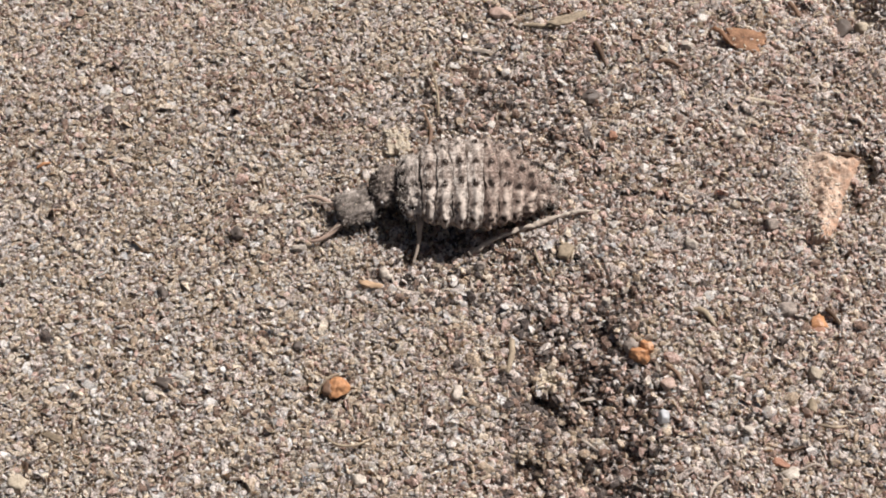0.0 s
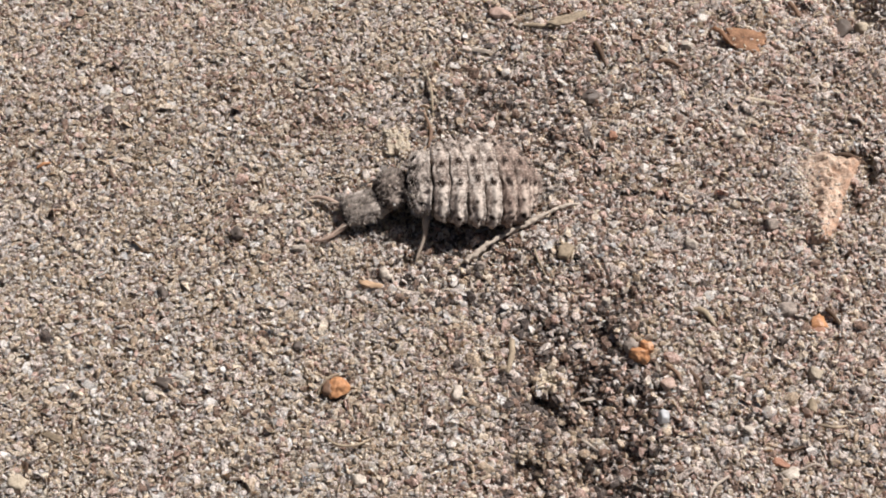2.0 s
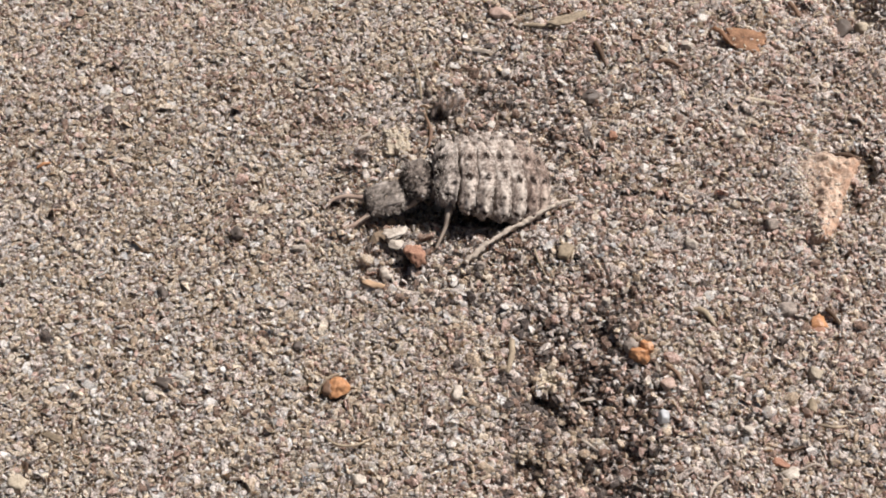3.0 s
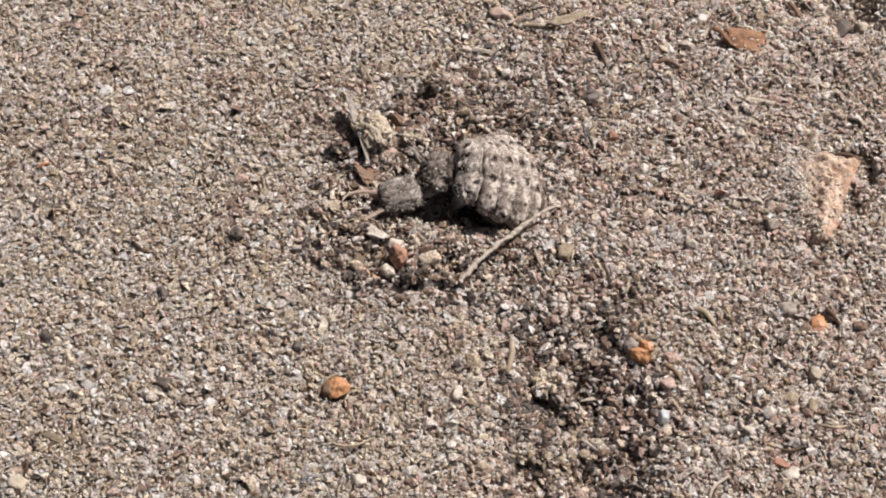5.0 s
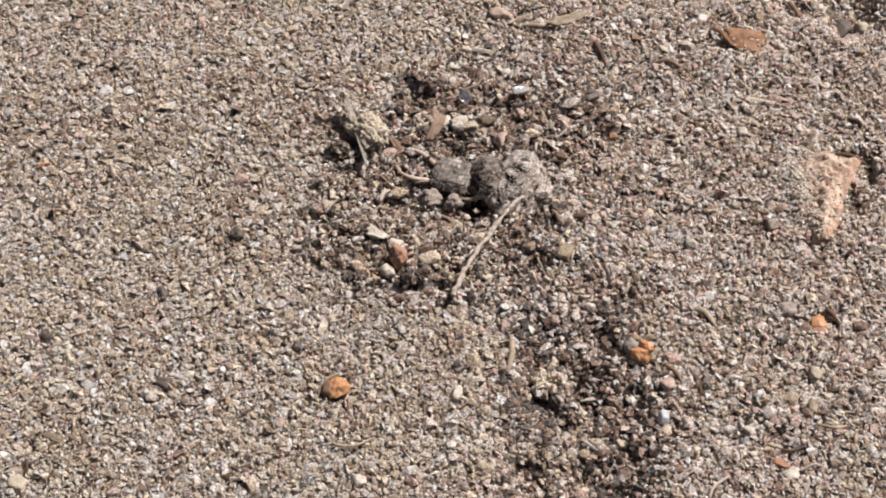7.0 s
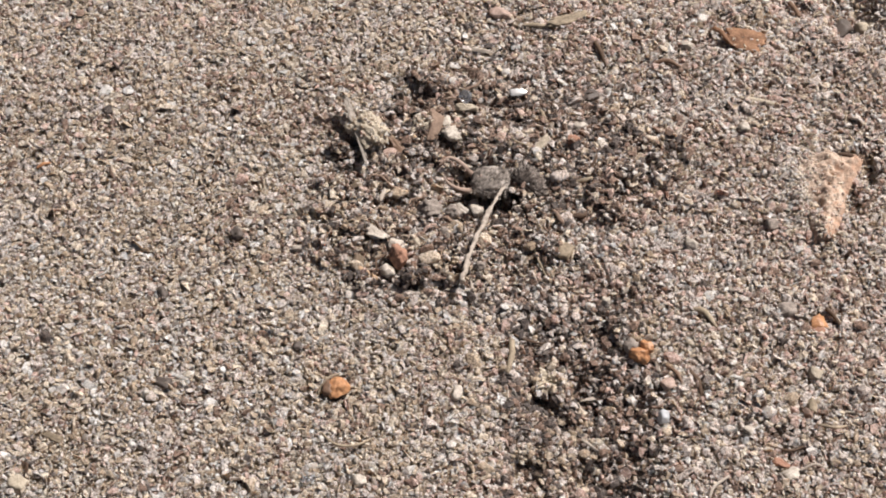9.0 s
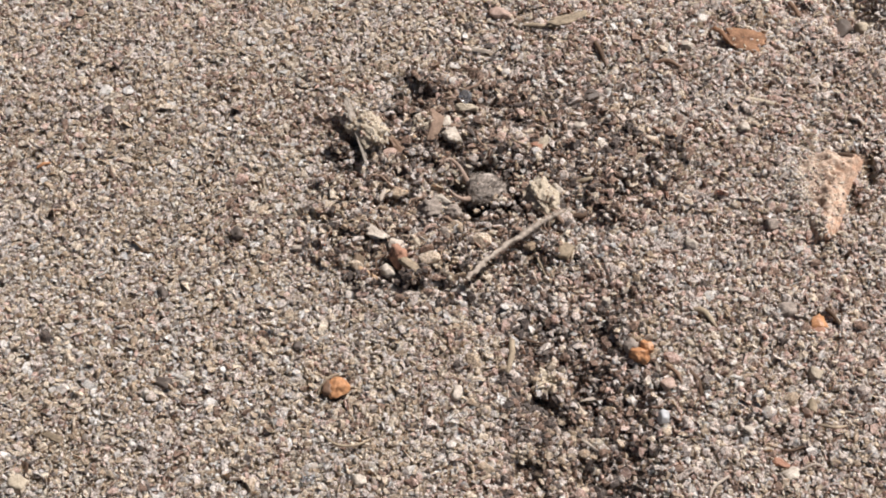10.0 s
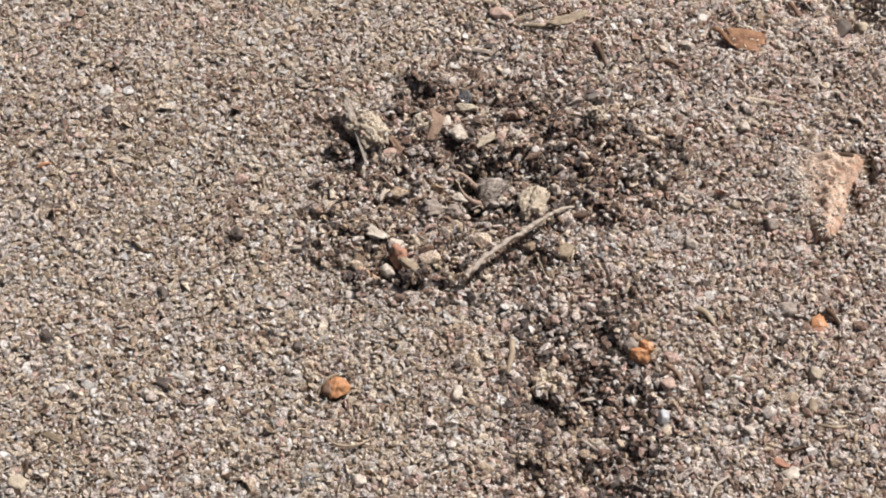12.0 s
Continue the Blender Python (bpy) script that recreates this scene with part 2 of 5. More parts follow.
def tube(points, radii, seed=0, sides=8, rough=0.12, step=0.12):
    """Corners and faces of a rod along a smooth curve through points, with the given radii."""
    pts = [Vector(p) for p in points]
    path, rad = [], []
    for i in range(len(pts) - 1):
        a, b, c, d = pts[max(i - 1, 0)], pts[i], pts[i + 1], pts[min(i + 2, len(pts) - 1)]
        n = max(2, int((c - b).length / step))
        for k in range(n):
            t = k / n
            path.append(0.5 * ((2 * b) + (c - a) * t + (2 * a - 5 * b + 4 * c - d) * t * t + (3 * b - a - 3 * c + d) * t ** 3))
            rad.append(radii[i] + (radii[i + 1] - radii[i]) * t)
    path.append(pts[-1])
    rad.append(radii[-1])
    verts, faces = [], []
    side = None
    for i, p in enumerate(path):
        t = (path[min(i + 1, len(path) - 1)] - path[max(i - 1, 0)]).normalized()
        side = (side - t * side.dot(t)).normalized() if side else t.orthogonal().normalized()
        up = t.cross(side)
        for k in range(sides):
            a = 2 * math.pi * k / sides
            w = rad[i] * (1 + rough * noise.noise(Vector((i * 0.45, math.cos(a) + seed * 7.1, math.sin(a)))) * 2)
            verts.append(p + (side * math.cos(a) + up * math.sin(a)) * w)
    for i in range(len(path) - 1):
        for k in range(sides):
            q = (k + 1) % sides
            faces.append([i * sides + k, i * sides + q, (i + 1) * sides + q, (i + 1) * sides + k])
    faces.append(list(range(sides))[::-1])
    faces.append([(len(path) - 1) * sides + k for k in range(sides)])
    return np.array([tuple(v) for v in verts]), faces


def join(*pieces):
    """Several (corners, faces) pairs as one, with the number of the piece for each face."""
    vs, fs, ids, n = [], [], [], 0
    for i, (v, f) in enumerate(pieces):
        vs.append(np.asarray(v, float))
        fs += [[int(k) + n for k in face] for face in f]
        ids += [i] * len(f)
        n += len(v)
    return np.concatenate(vs), fs, ids


# ---------------------------------------------------------------- the sand
HOLLOWS = [  # x, y, radius along x, radius along y, depth
    (2.52, 3.36, 2.4, 1.8, 1.85),      # where the larva digs in
    (0.89, 3.97, 1.3, 0.9, 0.5), (-1.96, 2.29, 1.6, 0.9, 0.5), (0.4, 2.3, 2.2, 0.8, 0.6),     # under its head
    (5.77, -6.49, 2.3, 3.0, 0.6), (5.97, -11.01, 2.9, 4.5, 0.8), (4.35, -6.6, 0.7, 0.9, 0.6), (6.35, -7.0, 0.45, 0.9, 0.6), (7.4, -12.6, 2.2, 2.6, 0.65), (3.9, -12.4, 0.9, 2.8, 0.65), (8.85, -8.49, 0.7, 0.9, 0.6),
    (22.6, 16.3, 1.7, 2.1, 1.9), (19.26, 16.64, 1.0, 1.4, 0.6), (21.95, 4.7, 0.38, 0.9, 0.9), (20.75, 2.6, 0.4, 0.8, 0.35), (21.2, 5.83, 1.1, 0.3, 1.1),
    (18.2, 0.5, 0.35, 0.3, 0.25), (12.05, -8.03, 0.35, 1.0, 0.5), (11.17, 10.69, 2.5, 2.5, 0.25),
]


def side_of_track(x):
    """0 on the smooth sand, 1 on the coarse, trodden sand."""
    s = np.clip((x + 3.5) / 9.0, 0, 1)
    return s * s * (3 - 2 * s)


def damp_ground(x, y):
    """1 in the dark, damp, churned strip, 0 elsewhere."""
    d = np.exp(-(((x - 6.4 - 0.03 * y) / 3.6) ** 8 + ((y + 11.2) / 8.8) ** 4))
    d = np.maximum(d, 0.5 * np.exp(-((x - 1.0) / 5.0) ** 4 - ((y + 1.6) / 2.6) ** 2))
    return np.maximum(d, 0.75 * np.exp(-(((x - 3.0) / 5.2) ** 2 + ((y - 7.5) / 5.0) ** 2)))


def height(x, y):
    """The lie of the sand, in millimetres."""
    x, y = np.asarray(x, float), np.asarray(y, float)
    near = np.exp(-(x / 45) ** 4 - (y / 45) ** 4)
    k = side_of_track(x)
    z = 0.25 * value_noise(x, y, 9, 3) + (0.05 + 0.16 * k) * value_noise(x, y, 2.3, 4) + (0.05 + 0.10 * k) * value_noise(x, y, 0.9, 5)
    damp = damp_ground(x, y)
    z = z + damp * (0.52 * value_noise(x * 0.8 + y * 0.6, y * 0.8 - x * 0.6, 0.85, 6) - 0.14)
    flat = 1 - np.exp(-(((x - 1.0) / 6.0) ** 2 + ((y - 2.7) / 2.6) ** 2) ** 2)
    z = z * (0.3 + 0.7 * flat) * near
    for cx, cy, rx, ry, d in HOLLOWS:
        z = z - d * np.exp(-(((x - cx) / rx) ** 2 + ((y - cy) / ry) ** 2) ** 1.6)
    return z


def make_ground():
    """One sheet of packed sand that reaches the horizon."""
    far = [60, 90, 150, 300, 700, 2e3, 6e3, 2e4, 8e4, 3e5, 1e6]
    xs = np.array([-v for v in far[::-1]] + list(np.arange(-40, 40.01, 0.4)) + far)
    X, Y = np.meshgrid(xs, xs, indexing="ij")
    Z = height(X, Y) - 0.16
    n = len(xs)
    i, j = np.meshgrid(np.arange(n - 1), np.arange(n - 1), indexing="ij")
    a = (i * n + j).ravel()
    f = np.stack([a, a + n, a + n + 1, a + 1], 1)
    ob = new("ground", mesh_of("ground", np.stack([X.ravel(), Y.ravel(), Z.ravel()], 1), f, M_GROUND, smooth=True))
    return tagged(ob, "packed grey-beige sand lit by the sun", "sand", kind="structure")


def pick_kinds(x, y, r):
    """Which mineral each grain is: paler and greyer on the smooth side, pinker on the trodden side, darker in the damp hollow."""
    k = side_of_track(x)
    damp = damp_ground(x, y)
    patch = value_noise(x, y, 2.6, 9)
    pale = np.array([0.34, 0.21, 0.25, 0.06, 0.03, 0.03, 0.12])
    pink = np.array([0.20, 0.07, 0.33, 0.11, 0.05, 0.21, 0.10])
    dark = np.array([0.07, 0.06, 0.18, 0.28, 0.35, 0.03, 0.04])
    w = pale * (1 - k)[:, None] + pink * k[:, None]
    d = np.clip(1.5 * damp + 0.16 * patch, 0, 1)[:, None]
    w = w * (1 - d) + dark * d
    rosy, green = value_noise(x, y, 1.7, 31), value_noise(x, y, 2.1, 32)
    w[:, 5] += np.clip(rosy, 0, 1) * 0.30
    w[:, 3] += np.clip(rosy, 0, 1) * 0.2
    w[:, 1] += np.clip(green, 0, 1) * 0.30
    w[:, 2] += np.clip(-green, 0, 1) * 0.5
    w[:, 6] += np.clip(-rosy, 0, 1) * 0.10
    w[:, 6] += 0.16 * np.exp(-((x + 14) / 6) ** 2 - ((y + 5) / 5) ** 2)       # a paler drift
    c = np.cumsum(w, 1)
    c /= c[:, -1:]
    return (r.uniform(size=len(x))[:, None] > c).sum(1)


def make_sand(ground):
    """The loose top layer: every grain has its own shape and stone."""
    r = np.random.RandomState(11)
    pitch = 0.19
    gx, gy = np.meshgrid(np.arange(-27, 27, pitch), np.arange(-16.5, 20.5, pitch))
    x = gx.ravel() + r.uniform(-0.12, 0.12, gx.size)
    y = gy.ravel() + r.uniform(-0.12, 0.12, gx.size)
    k = side_of_track(x)
    size = np.clip(r.lognormal(math.log(0.292), 0.30, x.size), 0.18, 0.8) * (1 + 0.08 * k + 0.16 * damp_ground(x, y))
    z = height(x, y) + r.uniform(-0.5, 0.5, x.size) * (0.19 + 0.09 * k)
    v, f, m = grain_cloud(np.stack([x, y, z], 1), size, pick_kinds(x, y, r), 21, 10, 60, (1, 1, 1.25))
    tagged(new("sand_grains", mesh_of("sand_grains", v, f, SAND, m)), "loose beige, grey and brown sand grains", "sand", kind="stuff")
    # fines between them
    n = 42000
    x, y = r.uniform(-26, 26, n), r.uniform(-15.5, 19.5, n)
    size = np.clip(r.lognormal(math.log(0.155), 0.25, n), 0.1, 0.3)
    z = height(x, y) + r.uniform(-0.02, 0.2, n) - 0.12 * damp_ground(x, y)
    v, f, m = grain_cloud(np.stack([x, y, z], 1), size, pick_kinds(x, y, r), 23, 9, 45)
    tagged(new("fine_grains", mesh_of("fine_grains", v, f, SAND, m)), "fine beige and brown sand between the grains", "sand", kind="stuff")
    # thin cleaved plates lying at all angles among the grains
    n = 30000
    x, y = r.uniform(-26, 26, n), r.uniform(-15.5, 19.5, n)
    size = np.clip(r.lognormal(math.log(0.31), 0.34, n), 0.16, 0.7)
    z = height(x, y) + r.uniform(0.0, 0.2, n) - 0.08 * damp_ground(x, y)
    v, f, m = grain_cloud(np.stack([x, y, z], 1), size, pick_kinds(x, y, r), 27, 9, 65, (1.12, 0.9, 0.38))
    tagged(new("sand_plates", mesh_of("sand_plates", v, f, SAND, m)), "thin cleaved beige and grey mineral plates", "sand", kind="stuff")
    # splinters of dry plants
    n = 700
    x, y = r.uniform(-26, 26, n), r.uniform(-15.5, 19.5, n)
    keep = r.uniform(size=n) < 0.2 + 0.8 * side_of_track(x)
    x, y = x[keep], y[keep]
    size = np.clip(r.lognormal(math.log(0.40), 0.35, x.size), 0.2, 0.9)
    z = height(x, y) + r.uniform(0.04, 0.14, x.size)
    v, f, m = grain_cloud(np.stack([x, y, z], 1), size, r.choice(4, size=x.size, p=[0.3, 0.25, 0.25, 0.2]), 24, 9, 20, (2.0, 0.42, 0.42))
    tagged(new("plant_debris", mesh_of("plant_debris", v, f, [M_STRAW, M_STEM, M_ROOT, M_STEM], m)), "tiny splinters of dry straw and root", "plant debris", kind="stuff")
    # larger grains strewn on top, more of them on the trodden side
    n = 5200
    x, y = r.uniform(-27, 27, n), r.uniform(-16.5, 20.5, n)
    keep = r.uniform(size=n) < 0.15 + 0.5 * side_of_track(x)
    x, y = x[keep], y[keep]
    size = np.clip(r.lognormal(math.log(0.36), 0.26, x.size), 0.27, 0.9)
    z = height(x, y) + 0.04 + size * 0.14
    kinds = pick_kinds(x, y, r)
    # the largest ones lie there singly
    order = np.argsort(-size * (np.abs(x) < 22.5) * (y > -14) * (y < 16.5))
    shapes = []
    for _ in range(14):
        v, f = grain_shape(r, 18)
        shapes.append([mesh_of("coarse_grain", v, f, mat) for mat in SAND])
    for i in order[:290]:
        ob = part("coarse_grain", shapes[r.randint(14)][kinds[i]], ground, mm_pose(x[i], y[i], z[i] + 0.03, r.uniform(-30, 30), r.uniform(-30, 30), r.uniform(0, 360)))
        ob.scale = (float(size[i]),) * 3
    rest_of = order[290:]
    x, y, z, size, kinds = x[rest_of], y[rest_of], z[rest_of], size[rest_of], kinds[rest_of]
    v, f, m = grain_cloud(np.stack([x, y, z], 1), size, kinds, 22, 16, 35)
    tagged(new("coarse_grains", mesh_of("coarse_grains", v, f, SAND, m)), "coarser angular grains strewn on the sand", "sand", kind="stuff")


make_sand(make_ground())


def rest(x, y, up):
    """The height at which a thing of half thickness up lies at x, y."""
    return float(height(np.array([x]), np.array([y]))[0]) + 0.15 + up


def stone(name, x, y, size, mat, label, seed, turn=0, tilt=0, boxy=0.25, rough=0.3, sink=0.38, category="stone", group="", detail=3, taper=0.0, bend=0.0, smooth=True, facets=7):
    """A single pebble, chip or crumb lying in the sand."""
    v, f = lump(size, seed, boxy, rough, detail=detail, taper=taper, bend=bend, facets=facets)
    ob = new(name, mesh_of(name, v, f, mat, smooth=smooth))
    ob.matrix_basis = mm_pose(x, y, rest(x, y, size[2] * (0.5 - sink)), tilt * 0.4, tilt, turn)
    return tagged(ob, label, category, group)


def rod(name, points, radii, mat, label, seed=0, category="twig", rough=0.15, sides=8):
    """A stalk, rootlet or splinter through points given as x, y and height over the sand; its origin is its first point."""
    p = [(x, y, rest(x, y, h)) for x, y, h in points]
    o = p[0]
    v, f = tube([(a - o[0], b - o[1], c - o[2]) for a, b, c in p], radii, seed, sides, rough)
    ob = new(name, mesh_of(name, v, f, mat, smooth=True))
    ob.matrix_basis = mm_pose(*o)
    return tagged(ob, label, category)


def make_clod(size, seed, kinds=(0.45, 0.15, 0.2, 0.08, 0.02, 0.07, 0.03), core=None, n=90, grain=0.27):
    """A clod: a crumbly core set all over with grains."""
    ob = new("clod", None)
    ob.empty_display_size = 0.001
    r = np.random.RandomState(seed)
    v1, f1 = lump(size, seed, 0.15, 0.55 if grain > 0.2 else 0.38, 1.9, 4)
    at = v1[r.choice(len(v1), 2 * n)] * r.uniform(0.88, 1.02, (2 * n, 1))
    part("core", mesh_of("core", v1 * (0.84 if grain > 0.2 else 0.97), f1, core or M_CLOD), ob)
    v2, f2, m2 = grain_cloud(at, np.clip(r.lognormal(math.log(grain), 0.35, 2 * n), 0.1, 0.55), r.choice(7, size=2 * n, p=kinds), seed + 1, 11, 60)
    part("caked_sand", mesh_of("caked_sand", v2, f2, SAND, m2), ob, None, "angular sand grains caked together")
    return ob


# ---------------------------------------------------------------- bits that lie on the sand
def make_bits():
    """Everything that stays put, largest first. Returns those that are pushed about later."""
    bits = {}
    # bark chip half buried: a tan slab with a broken upper end and holes
    r = np.random.RandomState(5)
    long, wide = 76, 44
    v1, orange = [], []
    for i in range(long):
        u = i / (long - 1)                           # 0 at the broad broken end, 1 at the tip
        mid = 0.75 - 1.08 * u - 0.05 * math.sin(u * 5)
        half = 1.3 * (1 - u) ** 0.9 + 0.46 + 0.12 * math.sin(u * 9) * (1 - u)
        for j in range(wide):
            w = -1.0 + 2.0 * j / (wide - 1)
            x, y = mid + half * w + 0.12 * noise.noise(Vector((u * 7, w, 3))), 2.35 - 5.15 * u + 0.3 * noise.noise(Vector((w * 2.5, 8, u)))
            p = Vector((x, y, 0))
            n = 0.3 * noise.noise(p * 1.3) + 0.16 * noise.noise(p * 3.4) + 0.1 * noise.noise(p * 8) + 0.08 * noise.noise(p * 17)
            z = (0.42 + 0.08 * w - 0.2 * u) * (1 - abs(w) ** 8) + 0.18 * math.exp(-((w + 0.05) / 0.3) ** 2) + n * (1 - 0.5 * u) - 0.1
            for hx, hy, hr, deep in ((-0.42, -0.72, 0.26, 0.6), (0.6, 1.0, 0.16, 0.35), (-0.2, -1.25, 0.2, 0.3), (0.25, 0.35, 0.13, 0.25)):
                z -= deep * math.exp(-(((x - hx) / hr / 1.4) ** 2 + ((y - hy) / hr) ** 2) ** 1.5)
            if j in (0, wide - 1) or i in (0, long - 1):
                z = -0.75
            v1.append((x, y, z))
            orange.append(min(0.9, max(0.0, 0.1 + 0.45 * w + 0.6 * noise.noise(p * 1.7) + 0.6 * noise.noise(p * 5) + 0.6 * max(0, u - 0.72) / 0.28)))
    v1 = np.array(v1)
    f1 = [[i * wide + j, (i + 1) * wide + j, (i + 1) * wide + j + 1, i * wide + j + 1] for i in range(long - 1) for j in range(wide - 1)]
    chip = new("bark_chip", None)
    chip.empty_display_size = 0.001
    tagged(chip, "pinkish tan bark chip half buried in the sand", "bark")
    part("slab", mesh_of("slab", v1, f1, M_BARK, smooth=True, pigment=orange), chip)
    v2, f2 = lump((1.3, 0.5, 0.5), 5, 0.5, 0.4, 2.4, 3)
    part("splinter", mesh_of("splinter", v2, f2, M_ROOT, smooth=True), chip, mm_pose(1.75, 2.2, 0.0, 0, 0, -8), "dark splintered rim")
    top = v1[(v1[:, 2] > 0.05) & ((v1[:, 0] < -0.15) | (r.uniform(size=len(v1)) < 0.2))]
    at = top[r.choice(len(top), 300)] + r.uniform(-0.06, 0.06, (300, 3)) * np.array([1, 1, 0.35])
    v3, f3, m3 = grain_cloud(at, np.clip(r.lognormal(math.log(0.15), 0.3, 300), 0.09, 0.28), r.choice(7, size=300, p=[0.5, 0.0, 0.1, 0.0, 0.0, 0.36, 0.04]), 9, 10, 50)
    part("clinging_sand", mesh_of("clinging_sand", v3, f3, SAND, m3), chip)
    chip.matrix_basis = mm_pose(19.05, 3.22, rest(19.05, 3.22, 0.05))
    bits["chip"] = chip
    # fine sand drifted against the chip
    x0, y0 = 17.97, 3.36
    gx, gy = x0 + r.normal(size=1500) * 0.8, y0 + 0.1 + r.normal(size=1500) * 1.9
    gz = height(gx, gy) + 0.6 * np.exp(-((gx - x0) / 0.5) ** 2 - ((gy - y0) / 1.8) ** 2) + r.uniform(-0.05, 0.1, 1500)
    v3, f3, m3 = grain_cloud(np.stack([gx - x0, gy - y0, gz], 1), np.clip(r.lognormal(math.log(0.19), 0.25, 1500), 0.1, 0.36), r.choice(7, size=1500, p=[0.5, 0.0, 0.18, 0.0, 0.0, 0.22, 0.1]), 51, 10, 40)
    drift = new("sand_drift", mesh_of("sand_drift", v3, f3, SAND, m3))
    drift.matrix_basis = mm_pose(x0, y0, 0)
    tagged(drift, "fine pale sand drifted against the bark chip", "sand", kind="stuff")
    # russet flake with a raised stalk
    flake = new("bark_flake", None)
    flake.empty_display_size = 0.001
    v, f = lump((2.3, 1.3, 0.22), 8, 0.35, 0.35, 2.0, 4, taper=-0.25, bend=0.6)
    part("blade", mesh_of("blade", v, f, M_RUST, smooth=True), flake, mm_pose(0.3, 0, 0.1, 14, 4, -12))
    r = np.random.RandomState(6)
    top = v[v[:, 2] > v[:, 2].mean()]
    v3, f3, m3 = grain_cloud(top[r.choice(len(top), 22)] + np.array([0, 0, 0.01]), r.uniform(0.08, 0.2, 22), r.choice(7, size=22, p=[0.5, 0.0, 0.1, 0.0, 0.0, 0.35, 0.05]), 19, 10, 40)
    part("clinging_sand", mesh_of("clinging_sand", v3, f3, SAND, m3), flake, mm_pose(0.3, 0, 0.1, 14, 4, -12), "sand grains lying on the flake")
    v, f = tube([(-1.35, 0.75, 0.1), (-1.0, 0.3, 0.32), (-0.75, -0.15, 0.3), (-0.4, -0.45, 0.15)], [0.10, 0.13, 0.13, 0.08], 2)
    part("stalk", mesh_of("stalk", v, f, M_RUST, smooth=True), flake)
    flake.matrix_basis = mm_pose(15.96, 13.42, rest(15.96, 13.42, 0.06), 0, 0, -4)
    tagged(flake, "russet brown flake of bark lying on the sand", "bark")
    # orange seeds
    def seed(name, x, y, size, turn, label, cap, split=False, torn=False):
        ob = new(name, None)
        ob.empty_display_size = 0.001
        v, f = lump(size, int(turn), 0.15, 0.2, 1.8, 4, taper=0.3, facets=3)
        part("kernel", mesh_of("kernel", v, f, M_SEED, smooth=True), ob)
        v, f = lump((size[0] * 0.7, size[1] * 0.85, size[2] * 0.8), int(turn) + 4, 0.15, 0.4, 1.8, 3, taper=-0.3)
        part("husk", mesh_of("husk", v, f, cap, smooth=True), ob, mm_pose(-size[0] * 0.46, 0, 0.0, 0, 10, 6))
        if split:                                 # a second half behind a cleft
            v, f = lump((size[0] * 0.7, size[1] * 0.62, size[2] * 0.9), int(turn) + 9, 0.25, 0.2, 1.8, 4, facets=3)
            part("kernel_half", mesh_of("kernel_half", v, f, M_SEED, smooth=True), ob, mm_pose(0.05, size[1] * 0.52, 0.08, -25, 0, 12))
        if torn:                                  # a torn pale fibre round the husk
            v, f = tube([(-1.05, -0.35, -0.1), (-0.85, 0.1, 0.12), (-0.35, 0.55, 0.22), (0.15, 0.72, 0.1)], [0.05, 0.07, 0.06, 0.03], 4, 6)
            part("husk_fibre", mesh_of("husk_fibre", v, f, M_STRAW, smooth=True), ob, None, "torn straw coloured fibre of the husk")
        ob.matrix_basis = mm_pose(x, y, rest(x, y, size[2] * 0.28), 0, -8, turn)
        return tagged(ob, label, "seed", "orange seeds in the sand")
    seed("seed", -4.85, -8.1, (1.05, 1.05, 0.8), 4, "glossy orange seed in a torn brown husk", M_HUSK, torn=True)
    seed("seed", 9.30, -6.12, (1.2, 0.75, 0.9), -48, "cleft orange seed with a rough grey cap", M_GREY, split=True)
    seed("seed", 18.09, -4.31, (0.85, 0.8, 0.4), 80, "small flat orange seed beside a rootlet", M_TERRA)
    # stones and crumbs
    S = stone
    S("pebble", 3.17, 15.50, (1.2, 0.8, 0.6), M_ROSE, "rose and white quartz pebble on the sand", 4, -30, taper=0.3)
    S("pebble", -10.22, 0.76, (0.85, 0.7, 0.7), M_BLACK, "black angular pebble in pale sand", 5, 20, rough=0.45)
    bits["pebble_r"] = S("pebble", 15.47, 7.18, (0.72, 0.66, 0.55), M_WHITE, "cream round pebble on coarse sand", 6)
    clod = make_clod((1.6, 2.2, 1.4), 7, (0.5, 0.16, 0.2, 0.03, 0.0, 0.05, 0.06), n=170, grain=0.18)
    clod.matrix_basis = mm_pose(-2.46, 6.58, rest(-2.46, 6.58, -0.1), 0, 0, 15)
    bits["clod"] = tagged(clod, "pale crumbly clod of sand", "clod")
    S("pebble", 13.16, 13.26, (0.75, 0.55, 0.45), M_WHITE, "white quartz pebble on coarse sand", 9, -40)
    S("pebble", 0.71, -8.37, (0.62, 0.75, 0.5), M_WHITE, "white angular quartz chip", 10, -20, boxy=0.6)
    S("pebble", 7.86, -3.08, (0.6, 0.6, 0.5), M_WHITE, "white pointed quartz chip", 11, 30, boxy=0.4, taper=0.4)
    S("pebble", 14.09, -10.22, (0.62, 0.6, 0.45), M_WHITE, "white quartz pebble on coarse sand", 12, 60)
    S("pebble", 10.21, -9.53, (0.7, 0.75, 0.6), M_BLUE, "bluish white glassy quartz pebble", 13, 10, rough=0.15)
    S("pebble", 16.54, -3.63, (1.0, 0.8, 0.6), M_GREY, "grey stone on coarse sand", 14, 15, rough=0.35)
    S("pebble", 16.43, 1.42, (0.8, 0.8, 0.6), M_GREY, "pale grey stone on coarse sand", 15, -25)
    S("pebble", 17.47, -7.17, (0.75, 0.7, 0.5), M_CLOD, "cream crumb on coarse sand", 16, -25)
